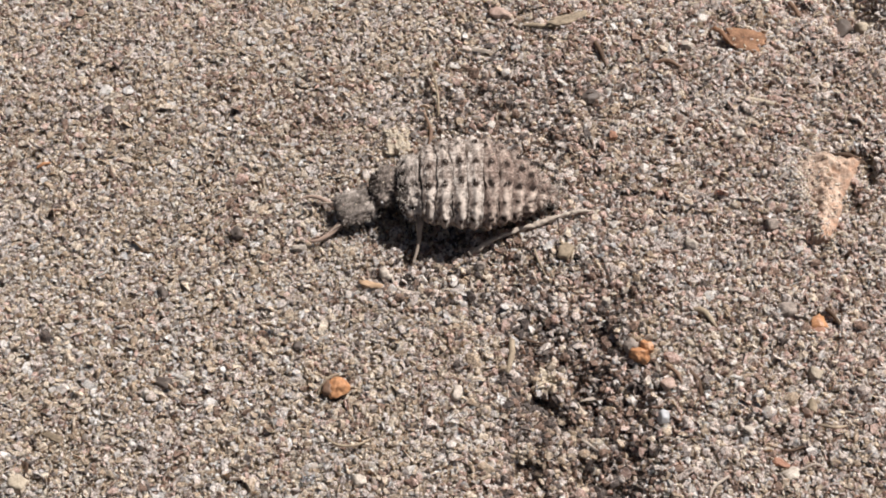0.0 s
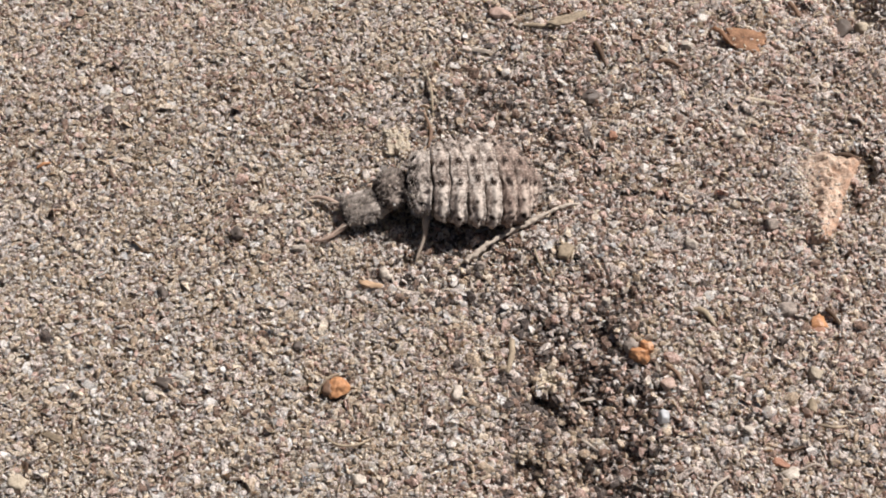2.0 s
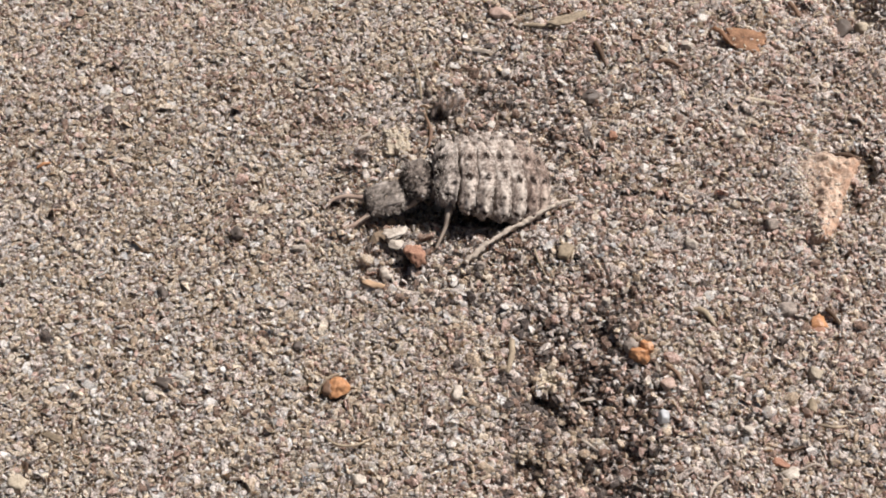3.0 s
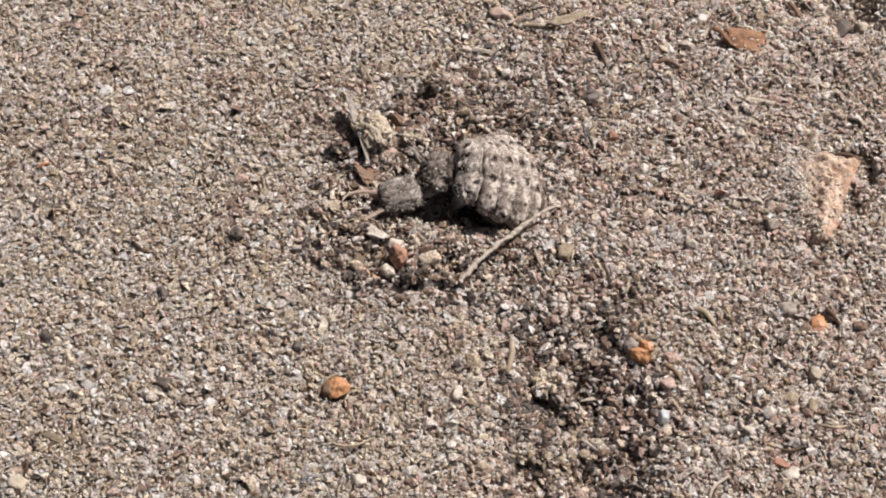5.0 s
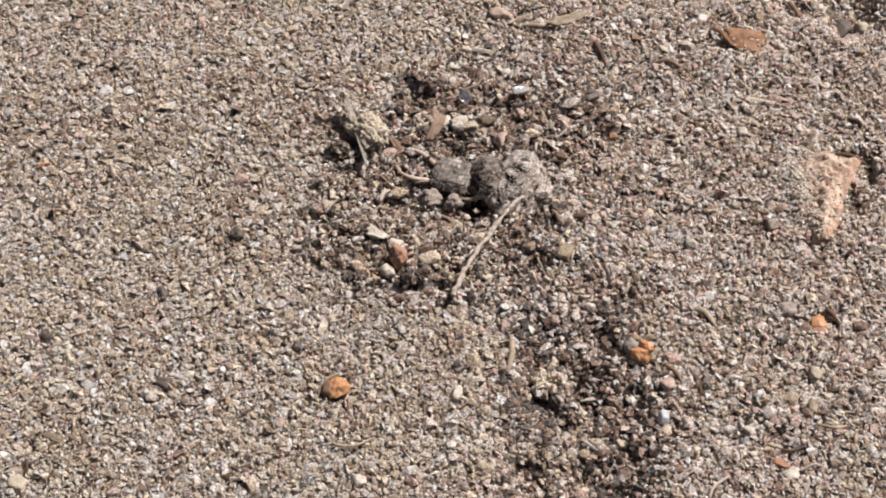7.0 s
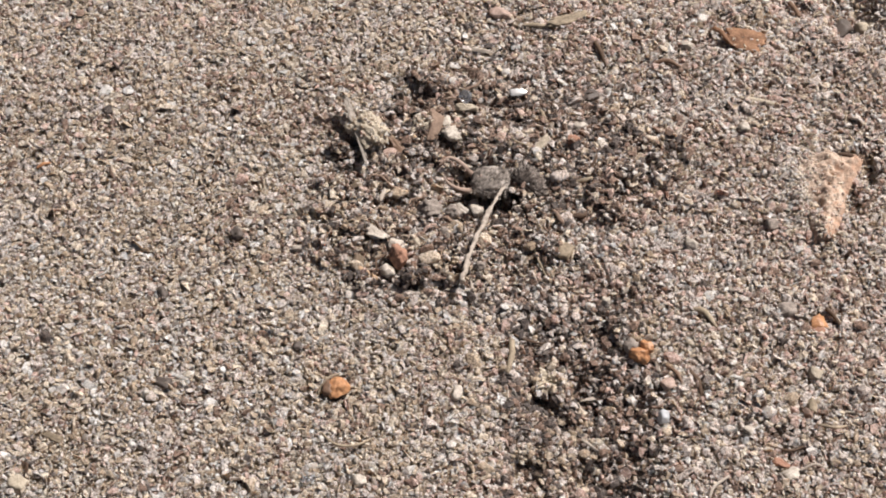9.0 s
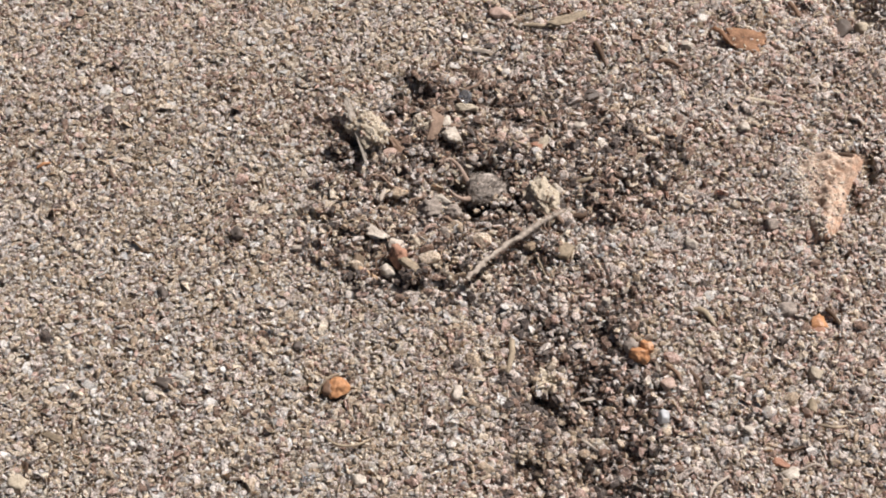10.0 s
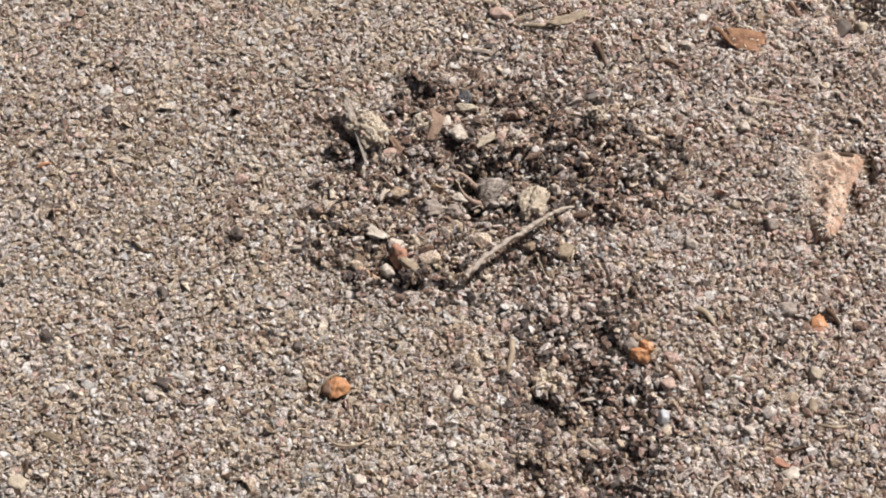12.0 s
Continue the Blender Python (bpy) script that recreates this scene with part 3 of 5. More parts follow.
    S("pebble", 15.38, -11.88, (0.85, 0.5, 0.35), M_TERRA, "brick red crumb on coarse sand", 18, -35)
    S("pebble", 15.75, -12.39, (0.9, 0.7, 0.4), M_WHITE, "white crumb beside a red one", 19, 25)
    S("pebble", 23.46, 15.92, (1.0, 0.95, 0.8), M_CLOD, "pale stone beside a dark hollow", 20, 10)
    S("pebble", 22.14, 16.00, (1.3, 1.2, 0.7), M_BLACK, "dark stone at a hollow", 21, 40, rough=0.4)
    S("pebble", 12.37, 0.21, (0.85, 0.7, 0.5), M_WHITE, "cream chip on coarse sand", 23, -15)
    S("pebble", 1.83, -1.12, (0.6, 0.5, 0.45), M_GREY, "pale grey stone beside a stem", 24)
    S("pebble", 6.03, -0.38, (0.95, 0.9, 0.5), M_STRAW, "yellowish crumb on the sand", 25, 40)
    S("pebble", 7.81, 9.83, (0.95, 0.9, 0.55), M_BLACK, "dark grey stone on coarse sand", 26, 20)
    S("pebble", 13.55, 13.92, (0.45, 0.5, 0.4), M_GREY, "grey stone on coarse sand", 27)
    S("pebble", 18.21, 14.33, (0.55, 0.45, 0.4), M_WHITE, "white grain on coarse sand", 28, 50)
    S("pebble", -3.77, -12.88, (0.7, 0.6, 0.4), M_WHITE, "white grain on pale sand", 29, 20)
    S("pebble", -19.16, -12.88, (0.9, 0.8, 0.5), M_CLOD, "cream pebble on pale sand", 31, 20)
    S("pebble", -17.86, -10.57, (1.5, 0.4, 0.35), M_STRAW, "cream splinter on pale sand", 32, -28)
    S("pebble", -6.09, -12.88, (0.7, 0.5, 0.4), M_GLASSY, "glassy quartz grain on pale sand", 33, 20)
    for x, y, size, seed_of, words in ((5.08, -7.20, (1.6, 1.5, 1.2), 17, "cream clump of grains beside a dark hollow"), (3.79, -10.79, (1.1, 0.9, 0.8), 34, "small yellowish clump of grains in damp sand")):
        clump = make_clod(size, seed_of, (0.30, 0.14, 0.28, 0.14, 0.05, 0.05, 0.04), n=70, grain=0.24)
        clump.matrix_basis = mm_pose(x, y, rest(x, y, 0.1), 0, 0, 25)
        tagged(clump, words, "clod")
    S("pebble", 10.48, -7.88, (0.8, 0.7, 0.5), M_ROSE, "pinkish stone on coarse sand", 35, 10)
    S("pebble", 17.09, -8.94, (0.5, 0.95, 0.4), M_STRAW, "yellowish flat pebble on coarse sand", 36, 10)
    S("pebble", -13.00, -7.82, (0.95, 0.7, 0.5), M_BLACK, "dark stone in pale sand", 37, 0)
    S("pebble", -13.63, -2.65, (0.6, 0.7, 0.4), M_BLACK, "dark speck of stone in pale sand", 38, 0)
    S("pebble", -6.88, -5.74, (0.5, 0.7, 0.4), M_BLACK, "dark stone in pale sand", 39, 0)
    S("pebble", 8.85, 7.10, (0.6, 0.5, 0.4), M_TERRA, "reddish grain on coarse sand", 43, 0)
    S("pebble", -3.88, 7.10, (0.42, 0.42, 0.4), M_WHITE, "bright white grain beside a clod", 44, 0)
    S("pebble", -7.11, 0.03, (0.75, 0.45, 0.4), M_WHITE, "white grains on pale sand", 45, 0)
    bits["white_bead"] = S("pebble", -2.77, -1.56, (0.72, 0.8, 0.6), M_WHITE, "white rounded quartz bead", 46, 0, rough=0.25)
    bits["yellow_flake"] = S("flake", -3.47, -2.22, (1.25, 0.4, 0.25), M_FLAKE, "tan curled flake on the sand", 47, -14, boxy=0.4, taper=0.3, category="plant flake")
    # stalks, splinters and rootlets
    v, f = lump((2.3, 0.62, 0.35), 50, 0.5, 0.3, 2.0, 4, taper=0.2, bend=0.3)
    straw = new("straw_piece", mesh_of("straw_piece", v, f, M_STRAW, smooth=True))
    straw.matrix_basis = mm_pose(6.85, 15.25, rest(6.85, 15.25, 0.1), 8, 0, 22)
    tagged(straw, "split piece of dry straw on the sand", "straw")
    rod("straw_splinter", [(4.36, 14.95, 0.0), (5.13, 14.87, 0.1), (5.90, 14.83, 0.0)], [0.08, 0.14, 0.05], M_STRAW, "thin dry straw splinter", 3, "straw")
    rod("rootlet", [(3.26, -5.24, 0.05), (3.27, -6.02, 0.12), (3.03, -7.11, 0.0)], [0.14, 0.17, 0.1], M_STRAW, "upright tan stalk at a dark hollow", 5)
    rod("rootlet", [(3.41, -4.92, 0.0), (4.08, -4.98, 0.14), (4.81, -5.05, 0.1)], [0.06, 0.07, 0.05], M_ROOT, "thin brown rootlet on damp sand", 6)
    rod("rootlet", [(11.56, -6.96, 0.0), (11.99, -7.48, 0.22), (12.11, -8.25, 0.05)], [0.1, 0.14, 0.07], M_ROOT, "dark curved rootlet in the sand", 7)
    rod("rootlet", [(18.45, -3.63, 0.2), (18.78, -4.02, 0.25), (19.08, -4.60, 0.1)], [0.10, 0.11, 0.07], M_ROOT, "dark rootlet beside an orange seed", 8)
    rod("rootlet", [(11.93, -3.57, -0.05), (12.56, -3.83, 0.15), (13.12, -4.60, 0.0)], [0.11, 0.16, 0.08], M_STRAW, "pale curved rootlet on the sand", 9)
    rod("rootlet", [(8.21, 13.51, 0.1), (8.49, 12.89, 0.2), (8.74, 11.97, 0.0)], [0.12, 0.14, 0.08], M_ROOT, "dark rootlet on coarse sand", 10)
    rod("rootlet", [(11.27, 12.09, 0.1), (12.03, 12.17, 0.2), (12.72, 11.69, 0.1)], [0.08, 0.12, 0.1], M_HUSK, "reddish brown rootlet on coarse sand", 11)
    rod("rootlet", [(15.31, 9.67, 0.0), (16.60, 9.48, 0.02), (17.71, 9.24, -0.05)], [0.06, 0.14, 0.12], M_CLOD, "pale stalk pressed into the sand", 12)
    rod("rootlet", [(20.19, 15.16, 0.15), (20.69, 15.67, 0.3), (21.36, 16.00, 0.2)], [0.05, 0.07, 0.05], M_STRAW, "thin pale stalk near a dark hollow", 13)
    rod("rootlet", [(19.21, 16.77, 0.2), (19.43, 16.00, 0.3), (19.54, 15.41, 0.1)], [0.12, 0.14, 0.08], M_HUSK, "short reddish brown stalk", 14)
    rod("rootlet", [(19.96, 5.58, 0.35), (20.81, 5.43, 0.5), (21.85, 5.58, 0.3)], [0.08, 0.12, 0.08], M_ROOT, "dark fibre beside the bark chip", 15)
    rod("rootlet", [(4.50, -0.17, 0.1), (4.70, -0.82, 0.2), (5.04, -1.59, 0.05)], [0.05, 0.06, 0.04], M_STRAW, "thin straw fibre on the sand", 16)
    rod("rootlet", [(16.15, -12.31, 0.1), (16.82, -12.05, 0.2), (17.36, -12.22, 0.05)], [0.05, 0.06, 0.04], M_STEM, "thin pale fibre on the sand", 17)
    rod("rootlet", [(-20.80, 4.91, 0.05), (-20.48, 5.13, 0.15), (-20.15, 5.28, 0.05)], [0.06, 0.09, 0.05], M_SEED, "tiny orange splinter on pale sand", 18)
    rod("rootlet", [(11.93, -13.64, 0.1), (12.18, -13.13, 0.3), (12.92, -12.59, 0.1)], [0.07, 0.08, 0.05], M_STEM, "pale bent fibre on the sand", 19)
    bits["grass"] = rod("grass_blade", [(-0.24, 8.55, 0.0), (-0.27, 9.52, 0.3), (-0.48, 10.69, 0.5), (-0.79, 11.49, 0.7)], [0.07, 0.06, 0.05, 0.03], M_STRAW, "thin dry grass blade", 20, "grass")
    rod("rootlet", [(-0.95, 8.43, 0.0), (-0.80, 7.79, 0.3), (-0.62, 7.10, 0.3), (-0.76, 6.24, 0.0)], [0.05, 0.09, 0.1, 0.05], M_HUSK, "reddish brown stalk beside a pale clod", 21)
    rod("rootlet", [(-5.55, -10.4, 0.0), (-4.9, -11.1, 0.2), (-4.0, -11.2, 0.25), (-3.2, -10.7, 0.05)], [0.04, 0.06, 0.06, 0.03], M_STRAW, "thin curled straw fibre on pale sand", 41)
    rod("rootlet", [(10.5, -6.7, 0.05), (11.0, -7.3, 0.2), (11.25, -8.0, 0.0)], [0.06, 0.1, 0.05], M_HUSK, "short reddish brown splinter in coarse sand", 42)
    rod("rootlet", [(17.2, -9.9, 0.05), (18.0, -10.2, 0.2), (18.6, -10.0, 0.0)], [0.05, 0.08, 0.05], M_STRAW, "yellowish bent fibre on coarse sand", 43)
    rod("rootlet", [(15.2, -11.0, 0.0), (15.9, -11.2, 0.12), (16.5, -11.0, 0.0)], [0.06, 0.08, 0.05], M_ROOT, "dark rootlet half buried in coarse sand", 44)
    # the grey stem beside the larva
    x0, y0 = 1.12, -0.07
    v, f = tube([(0, 0, 0), (1.7, 0.95, 0.16), (3.6, 1.78, 0.10), (5.3, 2.42, 0.14), (6.3, 2.7, -0.2)], [0.12, 0.11, 0.12, 0.085, 0.045], 4, 10, 0.6, 0.09)
    stem = new("dry_stem", mesh_of("dry_stem", v, f, M_STEM, smooth=True))
    stem.matrix_basis = mm_pose(x0, y0, rest(x0, y0, 0.2))
    tagged(stem, "thin grey dry stem lying against the larva", "twig")
    bits["stem"] = stem
    return bits


bits = make_bits()


# ---------------------------------------------------------------- the larva
def ring_body(length, w0, w1, w2, flat, seed, spots=(), ridge=0.05, steps=15, sides=110, rough=0.09, darken=1.0, dashes=0.0):
    """A barrel across the x axis with widths w0, w1, w2 at its front, middle and back; returns corners, faces, and how
    dark and how pale each corner is.
    """
    vs, pig, light, fs = [], [], [], []
    off = Vector((seed * 2.3, seed * 4.1, 0))
    for i in range(steps):
        t = i / (steps - 1)
        x = (t - 0.5) * length
        w = (w0 * (1 - t) + w2 * t) * (1 - 4 * t * (1 - t)) + w1 * 4 * t * (1 - t)
        w *= 1 + ridge * math.cos(4 * math.pi * (t - 0.5)) - (0.22 if i in (0, steps - 1) else 0)
        for k in range(sides):
            a = 2 * math.pi * k / sides           # 0 on top
            yy, zz = math.sin(a), math.cos(a)
            deg = abs(math.degrees(a if a < math.pi else a - 2 * math.pi) + 7)    # the back is rolled a little to one side
            h = flat * (0.7 if zz < 0 else 1.0)
            lobe = 1 + 0.05 * max(0, abs(yy) - 0.8) * 5
            p = Vector((x, yy * w / 2 * lobe, zz * w / 2 * h))
            p.x += 0.17 * noise.noise(Vector((yy * 1.9, zz * 1.9, seed * 1.7))) + 0.05 * noise.noise(Vector((yy * 5, zz * 5, seed * 1.3)))
            # pale raised welts across the ring, on each side of the middle of the back
            welt = math.exp(-((t - 0.52) / 0.17) ** 4) * min(1, max(0, (deg - 17) / 9)) * min(1, max(0, (84 - deg) / 18)) * (0.75 if yy > 0 else 1)
            welt *= min(1, max(0, 0.75 + 1.6 * noise.noise(Vector((a * 5.5, seed * 3.1, x * 2.0)))))
            n = noise.noise(p * 2.2 + off) * rough * 0.8 + noise.noise(p * 5.5 + off) * rough * 1.1 + noise.noise(p * 12 + off) * rough * 0.9
            n += 0.03 * welt * dashes
            p += Vector((0.3 * n, yy * n, zz * n))
            vs.append(tuple(p))
            dark = darken * min(0.6, max(0, 0.9 * noise.noise(p * 1.1 + off) + 1.2 * noise.noise(p * 3.6 + off) - 0.36))
            # both ends are coloured darker so the creases between rings look deeper
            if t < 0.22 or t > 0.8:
                dark = max(dark, (0.62 + 0.5 * noise.noise(p * 4 + off)) * darken)
            if yy > 0.3:                        # one flank is coloured darker
                dark = max(dark, darken * min(0.6, (yy - 0.3) * (0.7 + 1.2 * noise.noise(p * 1.9 + off))))
            if deg < 12:                        # dusky stripe along the back
                dark = max(dark, darken * (0.28 + 0.5 * noise.noise(p * 3 + off)))
            for sa, sx, sr in spots:
                da = (a - radians(sa) + math.pi) % (2 * math.pi) - math.pi
                d = math.hypot(da * w / 2 * 0.8, x - sx) / sr
                dark = max(dark, min(1, max(0, (1.2 - d + 0.6 * noise.noise(p * 7 + off)) * 2.4)))
            pig.append(dark)
            light.append(max(0.0, welt * dashes * (1 - dark)))
    for i in range(steps - 1):
        for k in range(sides):
            q = (k + 1) % sides
            fs.append([i * sides + k, i * sides + q, (i + 1) * sides + q, (i + 1) * sides + k])
    fs.append(list(range(sides))[::-1])
    fs.append([(steps - 1) * sides + k for k in range(sides)])
    return np.array(vs), fs, pig, light


def bristles(n, length, w, flat, reach, seed, low=20, high=110, thick=1.0, lie_flat=0.55):
    """Short matted hairs on a barrel, swept along its skin towards the tail."""
    r = random.Random(seed)
    out = []
    for _ in range(n):
        a = radians(r.uniform(low, high)) * r.choice((-1, 1))
        x = r.uniform(-0.48, 0.48) * length
        k = 0.475 * (1 - 0.35 * (2 * x / length) ** 4)
        base = Vector((x, math.sin(a) * w * k, math.cos(a) * w * k * flat))
        up = Vector((0, math.sin(a), math.cos(a) / flat)).normalized()
        along = Vector((r.uniform(-0.4, 1.0), math.cos(a) * r.uniform(-0.8, 0.8), -math.sin(a) * r.uniform(-0.5, 0.5)))
        way = (up * (1 - lie_flat) + along * lie_flat).normalized()
        l = reach * r.uniform(0.45, 1.15)
        out.append(tube([base - up * 0.05, base + way * l * 0.5 + up * 0.06, base + way * l + along * 0.15 * l], [0.019 * thick, 0.015 * thick, 0.006], 0, 4, 0, 0.4))
    return out


def hide_part(name, parent, body, hairs, mat, m, label="", hair=None, grains=1.0):
    v, f, pig, light = body
    allv, allf, ids = join((v, f), *hairs)
    rest_of = [0.0] * (len(allv) - len(v))
    me = mesh_of(name, allv, allf, [mat, hair or M_BRISTLE], [0 if i == 0 else 1 for i in ids], True, list(pig) + rest_of)
    at = me.attributes.new("pale", "FLOAT", "POINT")
    at.data.foreach_set("value", np.asarray(list(light) + rest_of, dtype=np.float32))
    ob = part(name, me, parent, m, label)
    # grains that stick to the back
    r = np.random.RandomState(len(name) * 7 + int(abs(v[0][1]) * 900))
    top = v[v[:, 2] > 0.05]
    n = max(6, int(grains * len(top) / 80))
    at = top[r.choice(len(top), n)] * np.array([0.95, 1.0, 1.02])
    v2, f2, m2 = grain_cloud(at, np.clip(r.lognormal(math.log(0.11), 0.35, n), 0.06, 0.26), r.choice(7, size=n, p=[0.28, 0.1, 0.36, 0.07, 0.06, 0.05, 0.08]), r.randint(1 << 30), 10, 60)
    part("clinging_sand", mesh_of("clinging_sand", v2, f2, SAND, m2), ob, None, "sand grains stuck to the hairs")
    return ob


SEG_W = [4.35, 4.8, 5.05, 5.15, 5.0, 4.6, 3.95, 3.1, 2.1, 1.1]
SEG_L = 0.72


def make_larva():
    """An antlion larva. Its origin lies in the middle of the front thorax ring; +x points to the tail."""
    larva = new("antlion_larva", None)
    larva.empty_display_size = 0.001
    tagged(larva, "dusty grey-brown antlion larva with dark-spotted abdomen digging into the sand", "insect larva")
    p = {"larva": larva}
    p["thorax"] = hide_part("thorax", larva, ring_body(1.2, 2.2, 3.5, 3.8, 0.58, 1, [(-21, -0.36, 0.24), (9, -0.36, 0.24), (40, -0.3, 0.2), (-66, 0.1, 0.15)], 0.03, 18, rough=0.16, darken=0.4, dashes=0.5),
                            bristles(420, 1.2, 3.65, 0.58, 0.25, 2, 0), M_THORAX, None, "grey woolly thorax ring", M_PALE_BRISTLE)
    p["segments"] = []
    for i, w in enumerate(SEG_W):
        before = SEG_W[i - 1] if i else 3.9
        after = SEG_W[i + 1] if i < len(SEG_W) - 1 else 0.4
        sp = 0.19 * min(1, w / 3.6)
        q = random.Random(200 + i)
        spots = [(a + q.uniform(-3, 3), q.uniform(-0.1, 0.04), sp * k * q.uniform(0.8, 1.15)) for a, k in ((-21, 1.0), (7, 0.95), (37, 1.0), (-50, 0.4), (-77, 0.75), (64, 0.6))]
        body = ring_body(SEG_L * 1.22, (before + w) / 2 * 0.945, w * 1.02, (after + w) / 2 * 0.935, 0.56, 10 + i, spots, 0.028, darken=0.8 if i > 3 else 0.45, dashes=0.8 if i else 0.6)
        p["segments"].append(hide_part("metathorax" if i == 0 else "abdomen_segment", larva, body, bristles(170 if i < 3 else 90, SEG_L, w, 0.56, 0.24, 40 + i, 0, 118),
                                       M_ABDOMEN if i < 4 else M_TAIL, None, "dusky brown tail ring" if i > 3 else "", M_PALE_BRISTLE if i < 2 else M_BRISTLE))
    p["neck"] = hide_part("pronotum", larva, ring_body(1.75, 0.9, 2.2, 1.5, 0.6, 31, (), 0.03, 18, 80, 0.2),
                          bristles(200, 1.4, 2.15, 0.6, 0.24, 3, 0), M_NECK, None, "dark hairy neck shield", M_NECK_BRISTLE, 2.0)
    # the head: a flat shield with rounded corners, broader in front, with a dark furrow and stripes along it
    v, f = lump((2.15, 1.75, 1.05), 61, 0.3, 0.12, 2.2, 5, taper=0.10)
    pig = []
    for i, (x, y, z) in enumerate(v):
        n = noise.noise(Vector((x, y, z)) * 2.6)
        furrow = math.exp(-((abs(y) - 0.12 - 0.2 * max(0, -x)) / 0.08) ** 2)
        stripe = math.exp(-((abs(y) - 0.55) / 0.1) ** 2) * (x > -0.6)
        pig.append(min(0.9, max(0, 0.7 * n, 0.55 * furrow * (z > 0) * (0.7 + 1.2 * n), 0.35 * stripe * (z > 0) * (0.7 + 1.2 * n), 0.7 * (x < -0.95))))
        v[i] = (x, y, z - 0.05 * furrow * (z > 0))
    p["head"] = hide_part("head", larva, (v, [list(q) for q in f], pig, [0.3 * (1 - q) for q in pig]), bristles(330, 1.9, 1.75, 0.58, 0.3, 5, 0, 100, 0.9, 0.6), M_HEAD, None, "flat grey-brown head shield", M_NECK_BRISTLE, 1.2)
    for s in (1, -1):
        c = [(0.1, 0, 0), (-0.45, 0.20 * s, 0.04), (-1.0, 0.34 * s, 0.08), (-1.55, 0.30 * s, 0.12), (-1.85, 0.10 * s, 0.16), (-2.0, -0.2 * s, 0.2)]
        shaft = tube(c, [0.17, 0.14, 0.115, 0.085, 0.05, 0.012], 1, 9, 0.04, 0.07)
        teeth = [tube([(x, y * s, 0.06), (x - 0.08, (y - 0.15) * s, 0.07), (x - 0.12, (y - 0.3) * s, 0.08)], [0.05, 0.03, 0.008], 0, 6, 0, 0.1)
                 for x, y in ((-0.55, 0.22), (-0.9, 0.31), (-1.25, 0.33))]
        av, af, _ = join(shaft, *teeth)
        p["mandible", s] = part("mandible", mesh_of("mandible", av, af, M_MANDIBLE, smooth=True), p["head"], mm_pose(-0.92, 0.42 * s, -0.12, 0, 0, 0), "curved brown toothed jaw")
        ev, ef = lump((0.22, 0.16, 0.2), 70, 0, 0.05, 1, 2)
        part("eye", mesh_of("eye", ev, ef, M_BLACK, smooth=True), p["head"], mm_pose(-0.85, 0.78 * s, 0.12), "small black eye")
        av, af = tube([(0, 0, 0), (-0.35, 0.12 * s, 0.08), (-0.75, 0.3 * s, 0.06)], [0.05, 0.04, 0.02], 3, 6, 0.1, 0.1)
        part("feeler", mesh_of("feeler", av, af, M_LEG, smooth=True), p["head"], mm_pose(-0.9, 0.66 * s, 0.02), "short thin feeler")
    # legs: hip end first; middle legs reach forward, hind legs back, front legs to the jaws
    for s in (1, -1):
        for j, pts in enumerate((((0.1, 0.5, -0.4), (-0.35, 0.85, -0.45), (-0.85, 0.95, -0.75), (-1.35, 0.8, -0.95)),
                                 ((0.3, 1.3, -0.55), (0.25, 2.0, -0.5), (0.1, 2.7, -0.95), (-0.3, 3.65, -1.35)),
                                 ((0.9, 1.2, -0.8), (1.5, 1.5, -1.0), (2.1, 1.4, -1.3), (2.5, 1.2, -1.5)))):
            if j == 1 and s == 1:
                pts = (pts[0], (0.2, 1.7, -0.8), (0.1, 2.0, -1.2), (-0.1, 2.3, -1.7))
            q = [(a - pts[0][0], (b - pts[0][1]) * s, c - pts[0][2]) for a, b, c in pts]
            v, f = tube(q, [0.24, 0.19, 0.10, 0.055], j, 8, 0.06, 0.1)
            claws = [tube([q[-1], (q[-1][0] - 0.12, q[-1][1] + 0.1 * s * k, q[-1][2] - 0.12)], [0.03, 0.008], 0, 5, 0, 0.1) for k in (-1, 1)]
            av, af = (v, f) if j else join((v, f), *claws)[:2]
            p["leg", s, j] = part("leg", mesh_of("leg", av, af, M_LEG, smooth=True), larva if j else p["neck"], mm_pose(pts[0][0], pts[0][1] * s, pts[0][2]), "pale brown jointed leg")
            for cv, cf in claws if j else ():
                part("claw", mesh_of("claw", cv, cf, M_MANDIBLE, smooth=True), p["leg", s, j], None, "tiny dark claw")
    return p


larva = make_larva()


# ---------------------------------------------------------------- sand and crumbs that the larva throws up
def thrown(x, y, z, t, dx=0.0, dy=0.0, hop=0.5, deep=1.3, spin=70.0, last=()):
    """Rows for a piece that lies deep under the sand until t, is pushed up in an arc and comes to rest at x, y, z."""
    rows = [(0.0, mm_pose(x + dx, y + dy, z - deep)), (max(t - 0.25, 0.05), mm_pose(x + dx, y + dy, z - deep)),
            (t - 0.1, mm_pose(x + dx * 0.55, y + dy * 0.55, z + hop, spin * 0.5, spin * 0.3, 0)),
            (t, mm_pose(x, y, z, spin, spin * 0.6, 0))]
    rows += list(last)
    tend = rows[-1][0]
    if tend < 12.0:
        rows.append((12.0, rows[-1][1]))
    return rows


def under_head(x, y):
    """Whether a place lies in the shaded hollow under the head and neck."""
    return ((x + 0.3) / 2.5) ** 2 + ((y - 2.35) / 0.85) ** 2 < 1


